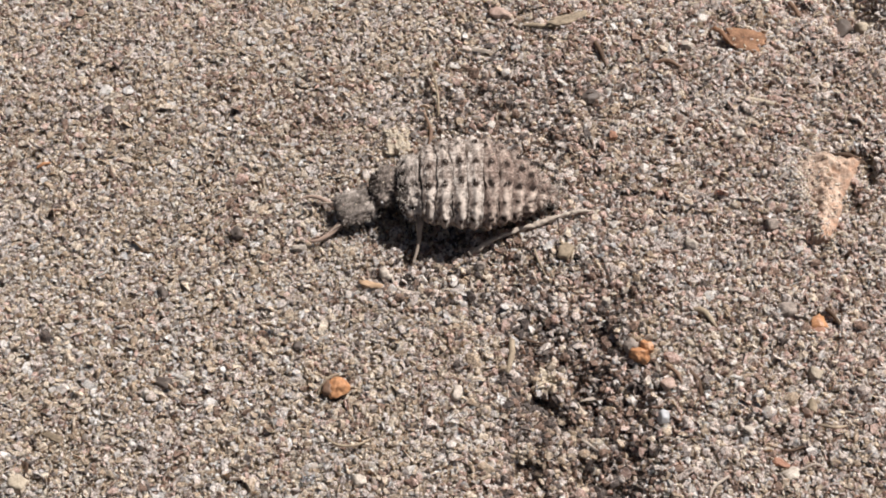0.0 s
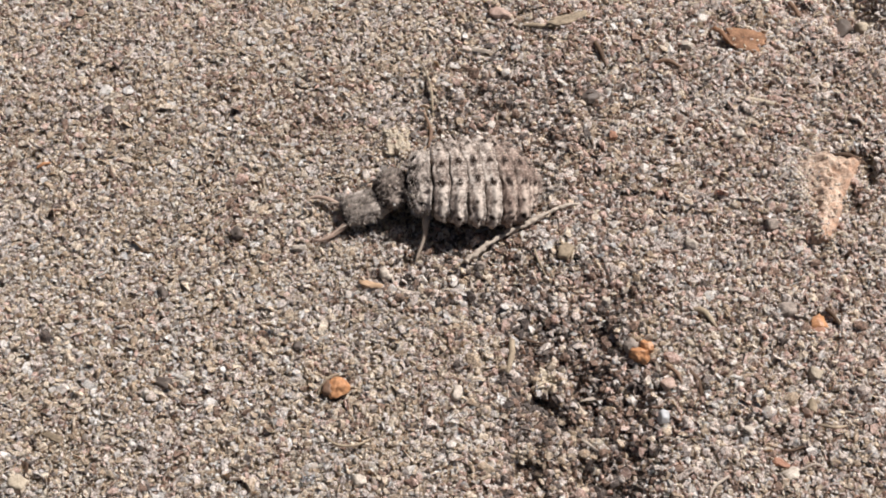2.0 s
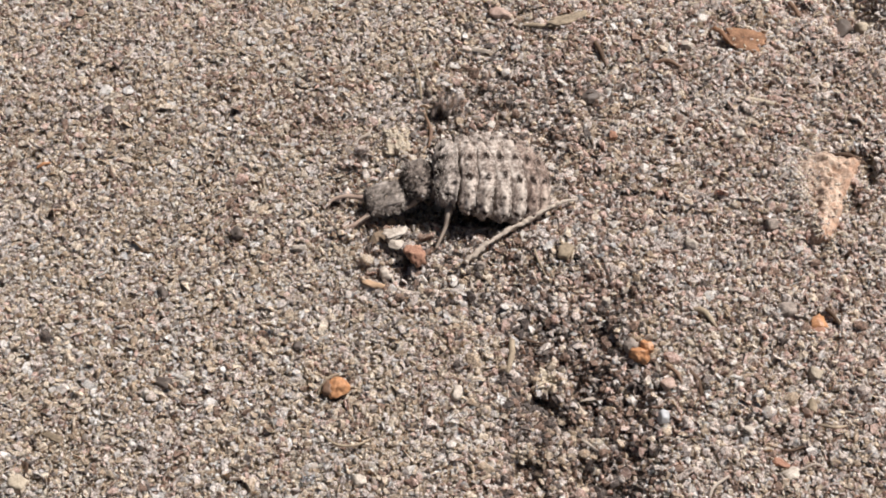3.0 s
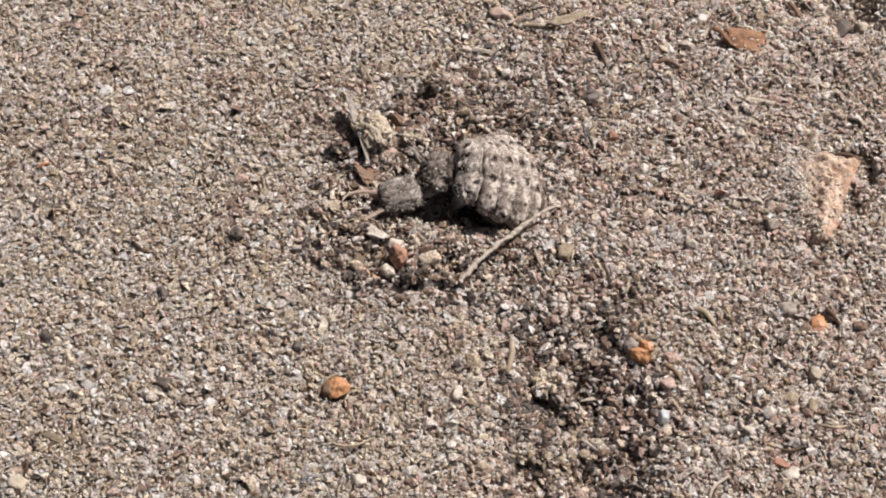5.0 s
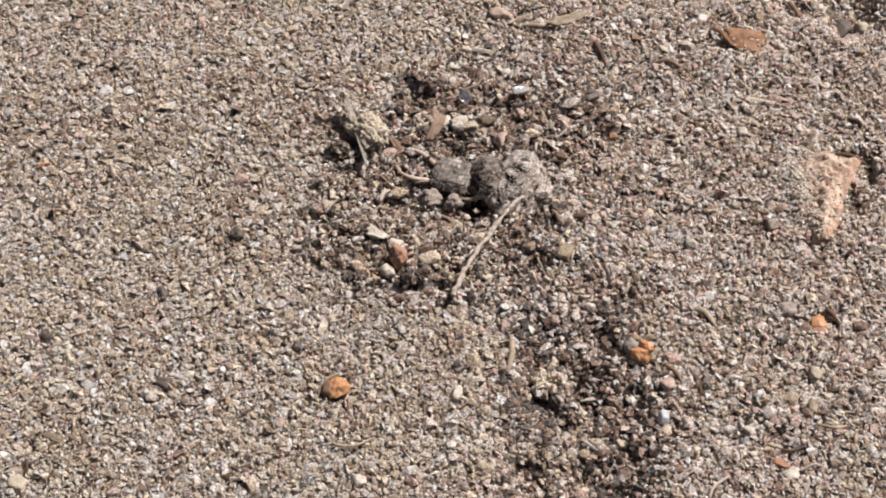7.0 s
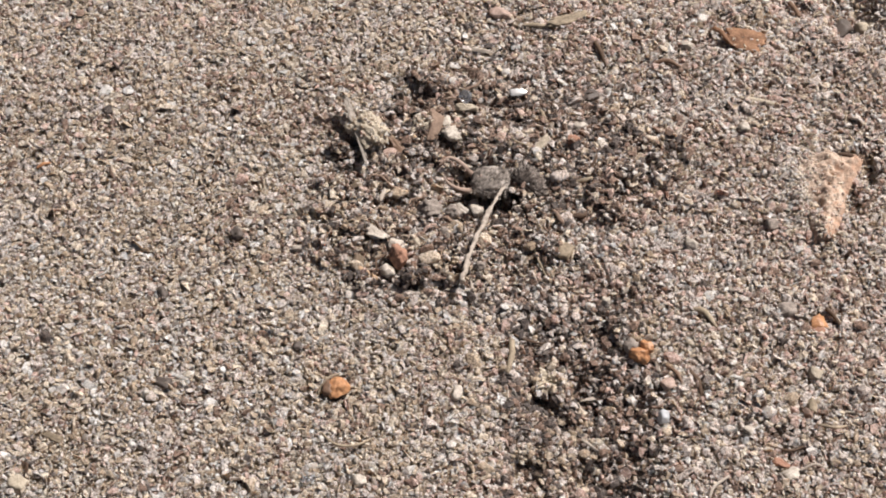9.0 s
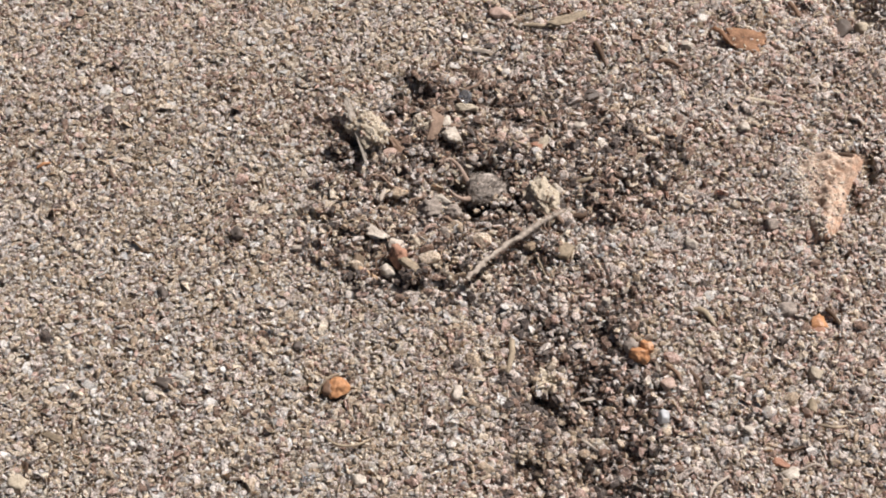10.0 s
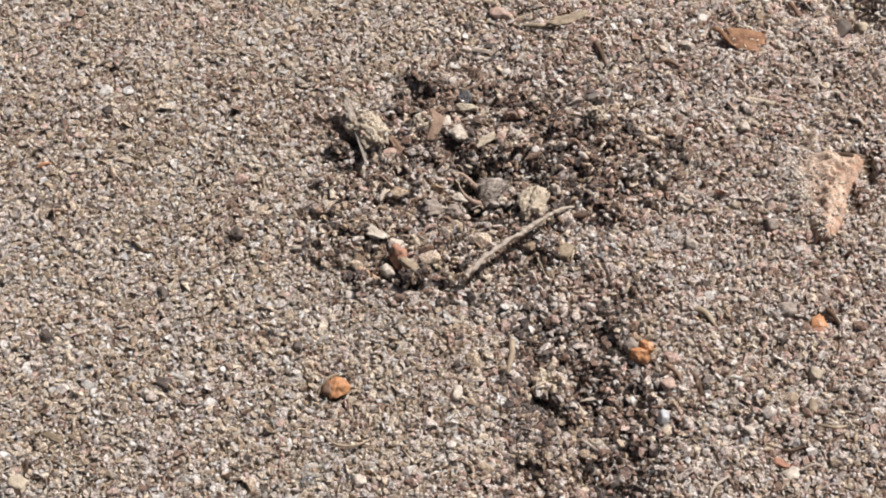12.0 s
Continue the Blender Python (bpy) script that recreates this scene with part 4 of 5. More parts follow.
def make_thrown():
    """Loose grains, crumbs and heaps; returns (thing, rows)."""
    r = np.random.RandomState(77)
    out = []
    shapes = []
    for i in range(24):
        v, f = grain_shape(r, 18)
        shapes.append([mesh_of("grain", v, f, m) for m in (M_DARKCLOD, SAND[2], SAND[1], SAND[3], SAND[0], SAND[4])])
    # zones: centre x, y, spread x, y, count, first and last second, where from
    zones = [
        (-2.63, 0.03, 2.6, 1.3, 55, 2.6, 4.6), (-3.04, 6.09, 2.2, 1.2, 40, 3.0, 4.9), (-3.84, 3.18, 1.6, 1.4, 25, 3.3, 5.6),
        (1.07, 8.17, 2.6, 1.6, 60, 4.6, 6.2), (0.17, 1.42, 2.4, 1.6, 45, 4.9, 6.6), (5.20, 7.98, 2.4, 1.4, 45, 5.6, 7.6),
        (4.98, 1.42, 2.2, 1.4, 30, 6.0, 7.8), (7.75, 5.72, 2.2, 2.2, 90, 7.2, 8.9), (3.98, 6.47, 2.2, 1.0, 40, 7.4, 9.6),
        (-0.26, 1.94, 1.6, 0.7, 24, 7.2, 9.0), (2.83, 7.41, 2.0, 0.8, 40, 5.8, 7.4), (6.50, 3.90, 0.9, 1.1, 28, 7.6, 9.2),
    ]
    for cx, cy, sx, sy, n, ta, tb in zones:
        for _ in range(n // 2):
            x, y = cx + r.normal() * sx * 0.6, cy + r.normal() * sy * 0.6
            if ta < 7 and under_head(x, y):
                continue
            size = float(np.clip(r.lognormal(math.log(0.56), 0.3), 0.38, 1.0))
            me = shapes[r.randint(24)][r.choice(5, p=[0.14, 0.30, 0.18, 0.14, 0.24])]
            ob = new("sand_grain", me)
            ob.scale = (size, size, size)
            tagged(ob, "coarse grey-brown grain turned up by the larva", "sand grain", "grains turned up by the larva")
            z = float(height(np.array([x]), np.array([y]))[0]) + 0.08 + 0.2 * size + r.uniform(0, 0.12)
            t = r.uniform(ta, tb)
            out.append((ob, thrown(x, y, z, t, (3.0 - x) * 0.12, (2.6 - y) * 0.12, r.uniform(0.1, 0.8), 1.6, r.uniform(-80, 80))))
    # heaps of finer turned-up sand
    for cx, cy, sx, sy, n, ta, tb in zones:
        for _ in range(max(8, n // 2)):
            x, y = cx + r.normal() * sx * 0.65, cy + r.normal() * sy * 0.65
            if ta < 7 and under_head(x, y):
                continue
            k = 60
            gx, gy = r.normal(size=k) * 0.5, r.normal(size=k) * 0.42
            gz = 0.36 * np.exp(-(gx ** 2 + gy ** 2) * 2) + r.uniform(-0.2, 0.26, k)
            kinds = r.choice(7, size=k, p=[0.17, 0.12, 0.22, 0.26, 0.14, 0.05, 0.04] if ta < 6 and cy < 5 else [0.08, 0.07, 0.18, 0.33, 0.27, 0.03, 0.04])
            v, f, m = grain_cloud(np.stack([gx, gy, gz], 1), np.clip(r.lognormal(math.log(0.29), 0.36, k), 0.14, 0.7), kinds, r.randint(1 << 30), 10, 60, (1.1, 0.95, 0.75))
            ob = new("sand_heap", mesh_of("sand_heap", v, f, SAND, m))
            tagged(ob, "heap of loose grey-brown sand turned up by the larva", "sand", kind="stuff")
            z = float(height(np.array([x]), np.array([y]))[0]) + 0.08
            t = r.uniform(ta, tb)
            rows = [(0.0, mm_pose(x, y, z - 1.5)), (max(t - 0.4, 0.05), mm_pose(x, y, z - 1.5)), (t, mm_pose(x, y, z)), (12.0, mm_pose(x, y, z))]
            out.append((ob, rows))
    # damp, darker sand from deeper down; round pit and clod dark grains imitate shade
    head_x, head_y = 2.41, 3.75
    for cx, cy, sx, sy, n, ta, tb in ((5.88, 6.28, 1.7, 1.5, 22, 7.5, 8.9), (7.42, 4.99, 1.6, 1.6, 18, 7.8, 9.0), (-2.12, 7.22, 0.8, 0.8, 8, 4.7, 5.8), (4.07, 4.55, 0.7, 0.8, 14, 8.0, 8.9),
                                   (4.4, 7.6, 1.7, 0.9, 16, 6.2, 8.6), (6.3, 5.9, 1.3, 1.1, 26, 11.2, 11.35), (3.6, 5.3, 1.0, 0.5, 10, 11.2, 11.35), (-1.7, 7.7, 1.0, 0.9, 14, 4.0, 5.2)):
        for _ in range(n):
            x, y = cx + r.normal() * sx, cy + r.normal() * sy
            if math.hypot(x - head_x, y - head_y) < 1.3:
                continue
            k = 36
            gx, gy = r.normal(size=k) * 0.5, r.normal(size=k) * 0.42
            gz = 0.4 * np.exp(-(gx ** 2 + gy ** 2) * 2) + r.uniform(-0.12, 0.24, k)
            v, f, m = grain_cloud(np.stack([gx, gy, gz], 1), np.clip(r.lognormal(math.log(0.32), 0.34, k), 0.15, 0.7), r.choice(7, size=k, p=[0.05, 0.04, 0.15, 0.34, 0.38, 0.01, 0.03]), r.randint(1 << 30), 10, 60)
            ob = new("sand_heap", mesh_of("sand_heap", v, f, SAND, m))
            tagged(ob, "heap of loose grey-brown sand turned up by the larva", "sand", kind="stuff")
            z = float(height(np.array([x]), np.array([y]))[0]) + 0.14
            t = r.uniform(ta, tb)
            out.append((ob, [(0.0, mm_pose(x, y, z - 1.6)), (t - (0.4 if t < 10 else 0.12), mm_pose(x, y, z - 1.6)), (t, mm_pose(x, y, z)), (12.0, mm_pose(x, y, z))]))
    # splinters and flakes among it
    sticks = [tube([(-l / 2, 0, 0), (-l / 6, q, 0.05), (l / 5, -q, 0.03), (l / 2, q / 2, 0)], [w * 0.6, w, w * 0.9, w * 0.35], i, 6, 0.25, 0.2)
              for i, (l, w, q) in enumerate(((1.5, 0.09, 0.1), (1.1, 0.13, 0.05), (2.0, 0.07, 0.2), (0.9, 0.16, 0.04), (1.3, 0.05, 0.15)))]
    looks = [(M_WOOD, "reddish brown"), (M_STEM, "pale grey"), (M_STRAW, "straw coloured"), (M_ROOT, "dark brown")]
    sticks = [[mesh_of("splinter", v, f, m, smooth=True) for m, _ in looks] for v, f in sticks]
    flakes = [[mesh_of("flake", *lump((0.8, 0.55, 0.32), 300 + i, 0.4, 0.3, facets=7), m, smooth=True) for m in (M_WHITE, M_CLOD, M_GREY, M_ROSE)] for i in range(5)]
    for cx, cy, sx, sy, n, ta, tb in zones:
        for j in range(n // 8):
            x, y = cx + r.normal() * sx * 0.6, cy + r.normal() * sy * 0.6
            z = float(height(np.array([x]), np.array([y]))[0]) + r.uniform(0.45, 0.65)
            t, a = r.uniform(ta, tb), r.uniform(0, 180)
            if j % 5 < 3:
                look_of = r.randint(4)
                ob = tagged(new("splinter", sticks[r.randint(5)][look_of]), looks[look_of][1] + " plant splinter in loose sand", "plant debris", "splinters turned up by the larva")
            else:
                ob = tagged(new("flake", flakes[r.randint(5)][r.randint(4)]), "pale mineral flake in loose sand", "stone", "flakes turned up by the larva")
            lean = (r.uniform(-25, 25), r.uniform(-30, 20))
            out.append((ob, [(0.0, mm_pose(x, y, z - 2.4, 0, 0, a)), (max(t - 0.35, 0.05), mm_pose(x, y, z - 2.4, 0, 0, a)), (t, mm_pose(x, y, z, *lean, a)), (12.0, mm_pose(x, y, z, *lean, a))]))
    # sand that slides in round the sunken head
    for x, y, z, t in ((3.11, 2.61, 0.0, 9.3), (2.61, 1.83, -0.1, 9.2), (4.04, 3.36, 0.2, 8.7), (4.44, 2.40, 0.2, 8.9)):
        k = 30
        gx, gy = r.normal(size=k) * 0.38, r.normal(size=k) * 0.34
        gz = 0.3 * np.exp(-(gx ** 2 + gy ** 2) * 3) + r.uniform(-0.12, 0.2, k)
        v, f, m = grain_cloud(np.stack([gx, gy, gz], 1), np.clip(r.lognormal(math.log(0.32), 0.3, k), 0.16, 0.6), r.choice(7, size=k, p=[0.15, 0.12, 0.25, 0.26, 0.2, 0.01, 0.01]), r.randint(1 << 30), 13, 45)
        ob = new("sand_heap", mesh_of("sand_heap", v, f, SAND, m))
        tagged(ob, "heap of loose grey-brown sand turned up by the larva", "sand", kind="stuff")
        out.append((ob, [(0.0, mm_pose(x, y, z - 2.6)), (t - 0.5, mm_pose(x, y, z - 2.6)), (t, mm_pose(x, y, z)), (12.0, mm_pose(x, y, z))]))
    # the burst of sand flung out with a jerk of the head
    for i in range(150):
        s = float(r.uniform(0.35, 0.85))
        if i % 5 == 0:
            ob = new("sand_grain", shapes[r.randint(24)][r.choice(6, p=[0.25, 0.08, 0.05, 0.22, 0.0, 0.4])])
            ob.scale = (s, s, s)
            tagged(ob, "coarse dark grain flung out by the larva", "sand grain", "grains turned up by the larva")
        else:
            k = 9
            at = r.normal(size=(k, 3)) * np.array([0.42, 0.36, 0.14])
            v, f, m = grain_cloud(at, np.clip(r.lognormal(math.log(0.38), 0.3, k), 0.2, 0.75), r.choice(7, size=k, p=[0.04, 0.03, 0.13, 0.33, 0.43, 0.01, 0.03]), r.randint(1 << 30), 12, 60)
            ob = tagged(new("sand_spray", mesh_of("sand_spray", v, f, SAND, m)), "dark damp sand flung out by the larva", "sand", kind="stuff")
        x0, y0 = 2.9 + r.normal() * 0.5, 2.9 + r.normal() * 0.4
        x1, y1 = 6.5 + r.normal() * 1.6, 5.9 + r.normal() * 1.4
        z1 = float(height(np.array([x1]), np.array([y1]))[0]) + 0.2 + 0.2 * s
        z0 = float(height(np.array([x0]), np.array([y0]))[0]) - 0.9
        top = r.uniform(0.8, 4.5)
        t0 = 11.06 + r.uniform(0, 0.09)
        out.append((ob, [(0.0, mm_pose(x0, y0, z0)), (t0, mm_pose(x0, y0, z0)),
                         (t0 + 0.1, mm_pose(x0 + 0.6 * (x1 - x0), y0 + 0.6 * (y1 - y0), top, 60, 40, 0)),
                         (t0 + 0.25, mm_pose(x1, y1, z1, 110, 80, 30)), (12.0, mm_pose(x1, y1, z1, 110, 80, 30))]))
    return out


def crumb(name, size, mat, label, seed, boxy=0.3, rough=0.3, taper=0.0, category="stone", bend=0.0):
    v, f = lump(size, seed, boxy, rough, 2.3, detail=4, taper=taper, bend=bend, facets=8)
    return tagged(new(name, mesh_of(name, v, f, mat, smooth=True)), label, category)


def held(*keys):
    """Rows from (seconds, x, y, z, rx, ry, rz); the last place is held to the end."""
    rows = [(k[0], mm_pose(k[1], k[2], k[3] + (0.3 if k[3] > 0.15 else 0), *k[4:])) for k in keys]
    if rows[0][0] > 0:
        rows.insert(0, (0.0, rows[0][1]))
    if rows[-1][0] < 12:
        rows.append((12.0, rows[-1][1]))
    return rows


def make_crumbs():
    """Larger pieces that come up one by one; returns (thing, rows)."""
    out = []
    def add(ob, *keys):
        out.append((ob, held(*keys)))
    add(crumb("pebble", (1.1, 1.15, 0.85), M_TERRA, "terracotta coloured pebble turned up by the larva", 81, 0.1),
        (2.6, -0.67, 0.38, -1.6), (2.9, -1.36, -0.85, 0.5, 20, 0, 10), (3.2, -1.36, -0.85, 0.4, 20, 0, 10), (4.3, -2.17, -0.88, 0.4, 30, 60, 20))
    add(crumb("flake", (1.3, 0.65, 0.3), M_WHITE, "cream mineral flake turned up by the larva", 82, 0.4, taper=0.3),
        (2.5, -1.24, 1.07, -1.5), (2.9, -2.36, 0.51, 0.35, 0, 0, 15), (3.2, -2.36, 0.51, 0.35, 0, 0, 15), (4.2, -3.26, 0.48, 0.35, 0, 0, -28))
    add(crumb("bark_splinter", (0.95, 2.0, 0.7), M_WOOD, "reddish brown bark splinter standing in loose sand", 83, 0.85, 0.16),
        (4.9, 0.18, 6.09, -2.4, 0, 0, 0), (5.3, -0.03, 7.1, 0.6, 12, 0, -5), (6.0, -0.27, 7.25, 0.6, 12, 0, -22), (7.6, -0.47, 7.2, 0.6, 12, 0, -8))
    add(crumb("pebble", (0.75, 0.8, 0.65), M_GLASSY, "clear round quartz bead", 84, 0.0, 0.1),
        (4.9, 1.21, 7.22, -2.0), (5.5, 1.19, 9.21, 0.45))
    add(crumb("mica_flake", (0.95, 0.42, 0.06), M_MICA, "bright shiny mica flake", 85, 0.4, 0.2, 0.3, "mineral"),
        (5.2, 4.00, 7.22, -2.2), (5.75, 4.12, 9.55, 0.6, 30, 10, 18), (8.9, 4.00, 9.52, 0.5, 25, 8, 14), (9.6, 3.81, 9.21, 0.15, 10, 0, 10))
    add(crumb("pebble", (1.0, 0.9, 0.7), M_WHITE, "cream angular pebble in loose sand", 86, 0.5),
        (5.3, 1.92, 5.72, -2.2), (5.75, 0.97, 7.52, 0.5), (6.4, 1.00, 7.52, 0.5), (8.6, 0.47, 6.84, 0.5, 0, 20, 30), (10.9, 0.47, 6.65, 0.5, 0, 20, 30), (11.3, 0.82, 6.77, 0.5, 10, 20, 40))
    add(crumb("flake", (1.3, 0.55, 0.4), M_CLOD, "cream flake in loose sand", 87, 0.5),
        (5.6, 2.21, 5.35, -2.2), (6.1, 1.36, 7.67, 0.55, 0, 0, -8), (7.0, 1.24, 7.29, 0.5), (7.8, 1.25, 8.55, 0.4, 0, 0, 5))
    add(tagged(make_clod((1.5, 2.1, 1.3), 88, n=50, grain=0.17), "pale crumbly clod at the rim of the pit", "clod"),
        (9.4, 4.17, 2.82, -2.4), (9.95, 5.02, 2.75, 0.25, 0, 20, 20), (10.8, 4.79, 2.47, 0.3, 0, 40, 10), (11.3, 4.49, 2.19, 0.3, 10, 60, -10))
    add(crumb("straw_flake", (1.5, 0.55, 0.3), M_STRAW, "ridged straw flake in loose sand", 89, 0.5, 0.25, category="straw"),
        (9.3, -1.08, -0.98, -1.6), (9.8, -1.47, -1.56, 0.45, 0, 15, -32))
    add(crumb("pebble", (0.75, 0.7, 0.5), M_TERRA, "reddish crumb in loose sand", 90, 0.4),
        (8.2, 5.71, 5.72, -2.0), (8.7, 6.67, 6.39, 0.4), (9.6, 6.61, 6.39, 0.4), (10.3, 3.72, 5.54, 0.4, 0, 40, 60), (11.0, 3.72, 5.35, 0.1, 0, 40, 60))
    add(crumb("pebble", (1.2, 0.9, 0.8), M_GREY, "grey stone beside the head of the larva", 91, 0.3, 0.35),
        (5.8, 0.46, 2.47, -1.8), (6.2, -0.54, 3.36, 0.35), (7.0, -0.68, 2.68, 0.35, 0, 20, 10), (8.4, -0.68, 2.12, 0.25, 0, 20, 10))
    add(crumb("pebble", (1.0, 0.8, 0.7), M_GREY, "grey stone beside the head of the larva", 92, 0.3, 0.35),
        (5.8, 1.31, 2.47, -1.8), (6.2, 0.60, 2.89, 0.3), (7.0, 0.46, 2.47, 0.3), (8.4, 0.45, 1.91, 0.2))
    add(crumb("flake", (1.0, 0.5, 0.35), M_WHITE, "cream flake in loose sand", 93, 0.4, 0.25),
        (7.8, 1.88, 2.47, -1.8), (8.7, 0.80, 2.19, 0.3, 0, 10, -30), (9.7, 1.31, 1.94, 0.3, 0, 20, -35), (10.1, -0.26, 2.82, 0.2, 0, 30, -20), (11.5, 0.89, 2.82, 0.2, 0, 30, -10))
    add(crumb("pebble", (0.75, 0.75, 0.6), M_WHITE, "white pebble in loose sand", 94, 0.2, 0.25),
        (7.9, 2.72, 1.76, -1.8), (8.7, 1.65, 1.98, 0.3), (9.6, 1.87, 1.76, 0.3), (10.0, 5.75, 3.18, 0.3, 0, 40, 0), (11.1, 5.75, 3.18, 0.3, 0, 40, 0), (11.4, 5.66, 3.11, 0.35, 0, 60, 20))
    add(tagged(make_clod((1.3, 1.1, 0.9), 95, n=40, grain=0.17), "pale clod thrown to the rim of the pit", "clod"),
        (11.05, 4.21, 4.26, -1.9), (11.2, 6.63, 6.84, 3.0, 40, 30, 0), (11.35, 7.94, 7.82, 0.45, 80, 60, 0))
    add(crumb("flake", (1.4, 0.4, 0.35), M_CLOD, "pale splinter in loose sand", 96, 0.5, 0.3),
        (7.6, 4.49, 3.90, -1.8), (8.5, 5.05, 6.02, 0.5, 0, -10, 48), (10.3, 5.05, 6.02, 0.4, 0, -10, 48), (11.1, 2.52, 6.39, 0.4, 0, 0, 40), (11.4, 2.22, 6.28, 0.5, 0, 0, 36))
    add(tagged(make_clod((1.3, 0.9, 0.7), 97, (0.1, 0.1, 0.2, 0.3, 0.3, 0, 0), M_DARKCLOD), "dark crumb of soil in loose sand", "clod"),
        (2.7, -4.13, 3.54, -1.6), (4.2, -4.43, 1.00, 0.35))
    add(tagged(make_clod((1.3, 1.1, 0.8), 98, (0.05, 0.05, 0.15, 0.3, 0.45, 0, 0), M_ROOT), "dark crumb of soil in loose sand", "clod"),
        (2.7, -0.70, 4.99, -1.9), (3.05, 0.18, 9.13, 0.4), (5.6, -0.57, 10.10, 0.4))
    # dark lumps added to stand in for shaded gaps in the loose sand
    for i, (x, y, t) in enumerate(((-5.11, 1.14, 3.9), (-4.05, 0.72, 4.3), (-1.71, -1.99, 4.0), (-0.99, -1.92, 4.4), (-5.37, 6.02, 4.5), (-4.62, 5.54, 4.6), (-1.74, 7.22, 4.7), (-4.22, 1.59, 5.4), (9.59, 7.22, 8.2), (6.50, 3.90, 8.6))):
        add(tagged(make_clod((0.9, 0.6, 0.55), 120 + i, (0.03, 0.05, 0.12, 0.3, 0.5, 0, 0), M_ROOT, 40), "small dark lump in place of a shaded gap in loose sand", "clod", "dark crumbs of soil"),
            (t - 0.5, x, y, -1.5, 0, 0, 30 * i), (t, x, y, 0.22, 0, 0, 30 * i + 20))
    add(crumb("leaf_scrap", (0.75, 4.0, 0.22), M_LEAF, "grey curled scrap of leaf beside a clod", 99, 0.4, 0.4, taper=0.0, category="leaf"),
        (3.3, -3.63, 6.47, -1.9, 20, 0, 10), (4.3, -4.24, 6.90, 0.5, 12, 40, 28), (4.8, -4.30, 6.95, 0.7, 14, 50, 28), (5.6, -4.42, 6.69, 0.75, 12, 55, 26))
    add(crumb("leaf_scrap", (2.4, 0.9, 0.2), M_HUSK, "reddish brown scrap of dry leaf behind the head", 131, 0.3, 0.45, 0.4, "leaf", 0.8),
        (3.3, -1.4, 6.2, -2.0), (4.3, -2.25, 7.37, 0.3, 8, -14, -34), (5.35, -2.25, 7.37, 0.3, 8, -14, -34), (5.9, -2.9, 7.0, -1.2, 20, -10, -40))
    add(crumb("leaf_scrap", (1.5, 0.95, 0.2), M_HUSK, "brown scrap of dry leaf before the head", 132, 0.3, 0.45, -0.4, "leaf", 0.6),
        (3.3, -3.4, 4.3, -1.8), (4.2, -3.84, 4.17, 0.25, -10, 12, -30), (5.35, -3.84, 4.17, 0.25, -10, 12, -30), (5.9, -3.9, 4.6, -1.0, -10, 12, -20))
    add(crumb("stem_scrap", (1.5, 0.5, 0.5), M_LEAF, "short grey scrap of stem with pale ends", 133, 0.4, 0.35, category="plant debris"),
        (3.4, -1.2, 5.0, -1.8), (4.4, -1.42, 5.69, 0.35, 0, 10, -48), (5.35, -1.42, 5.69, 0.35, 0, 10, -48), (5.8, -1.2, 6.2, -1.2, 0, 10, -30))
    add(crumb("bark_splinter", (1.6, 0.6, 0.4), M_HUSK, "reddish brown bark splinter in loose sand", 100, 0.5, 0.35, category="bark"),
        (3.4, -1.43, 6.09, -1.6), (4.2, -2.12, 7.67, 0.45, 0, 10, -28), (5.4, -2.24, 7.52, 0.4, 0, 10, -30), (6.4, -2.45, 6.17, 0.25, 0, 10, -36))
    add(tagged(make_clod((0.9, 1.2, 0.8), 101, n=60), "pale crumb of sand beside the head", "clod"),
        (3.5, -0.98, 4.62, -1.6), (4.5, -1.43, 6.39, 0.4, 0, 0, 40), (5.3, -1.43, 6.39, 0.4, 0, 0, 40), (5.7, -0.94, 7.37, 0.4, 20, 0, 10))
    return out


def blend(rows, t):
    """Straight-line values of a table of rows at t."""
    for a, b in zip(rows, rows[1:]):
        if a[0] <= t <= b[0]:
            k = (t - a[0]) / (b[0] - a[0])
            return [p + (q - p) * k for p, q in zip(a, b)]
    return list(rows[-1])


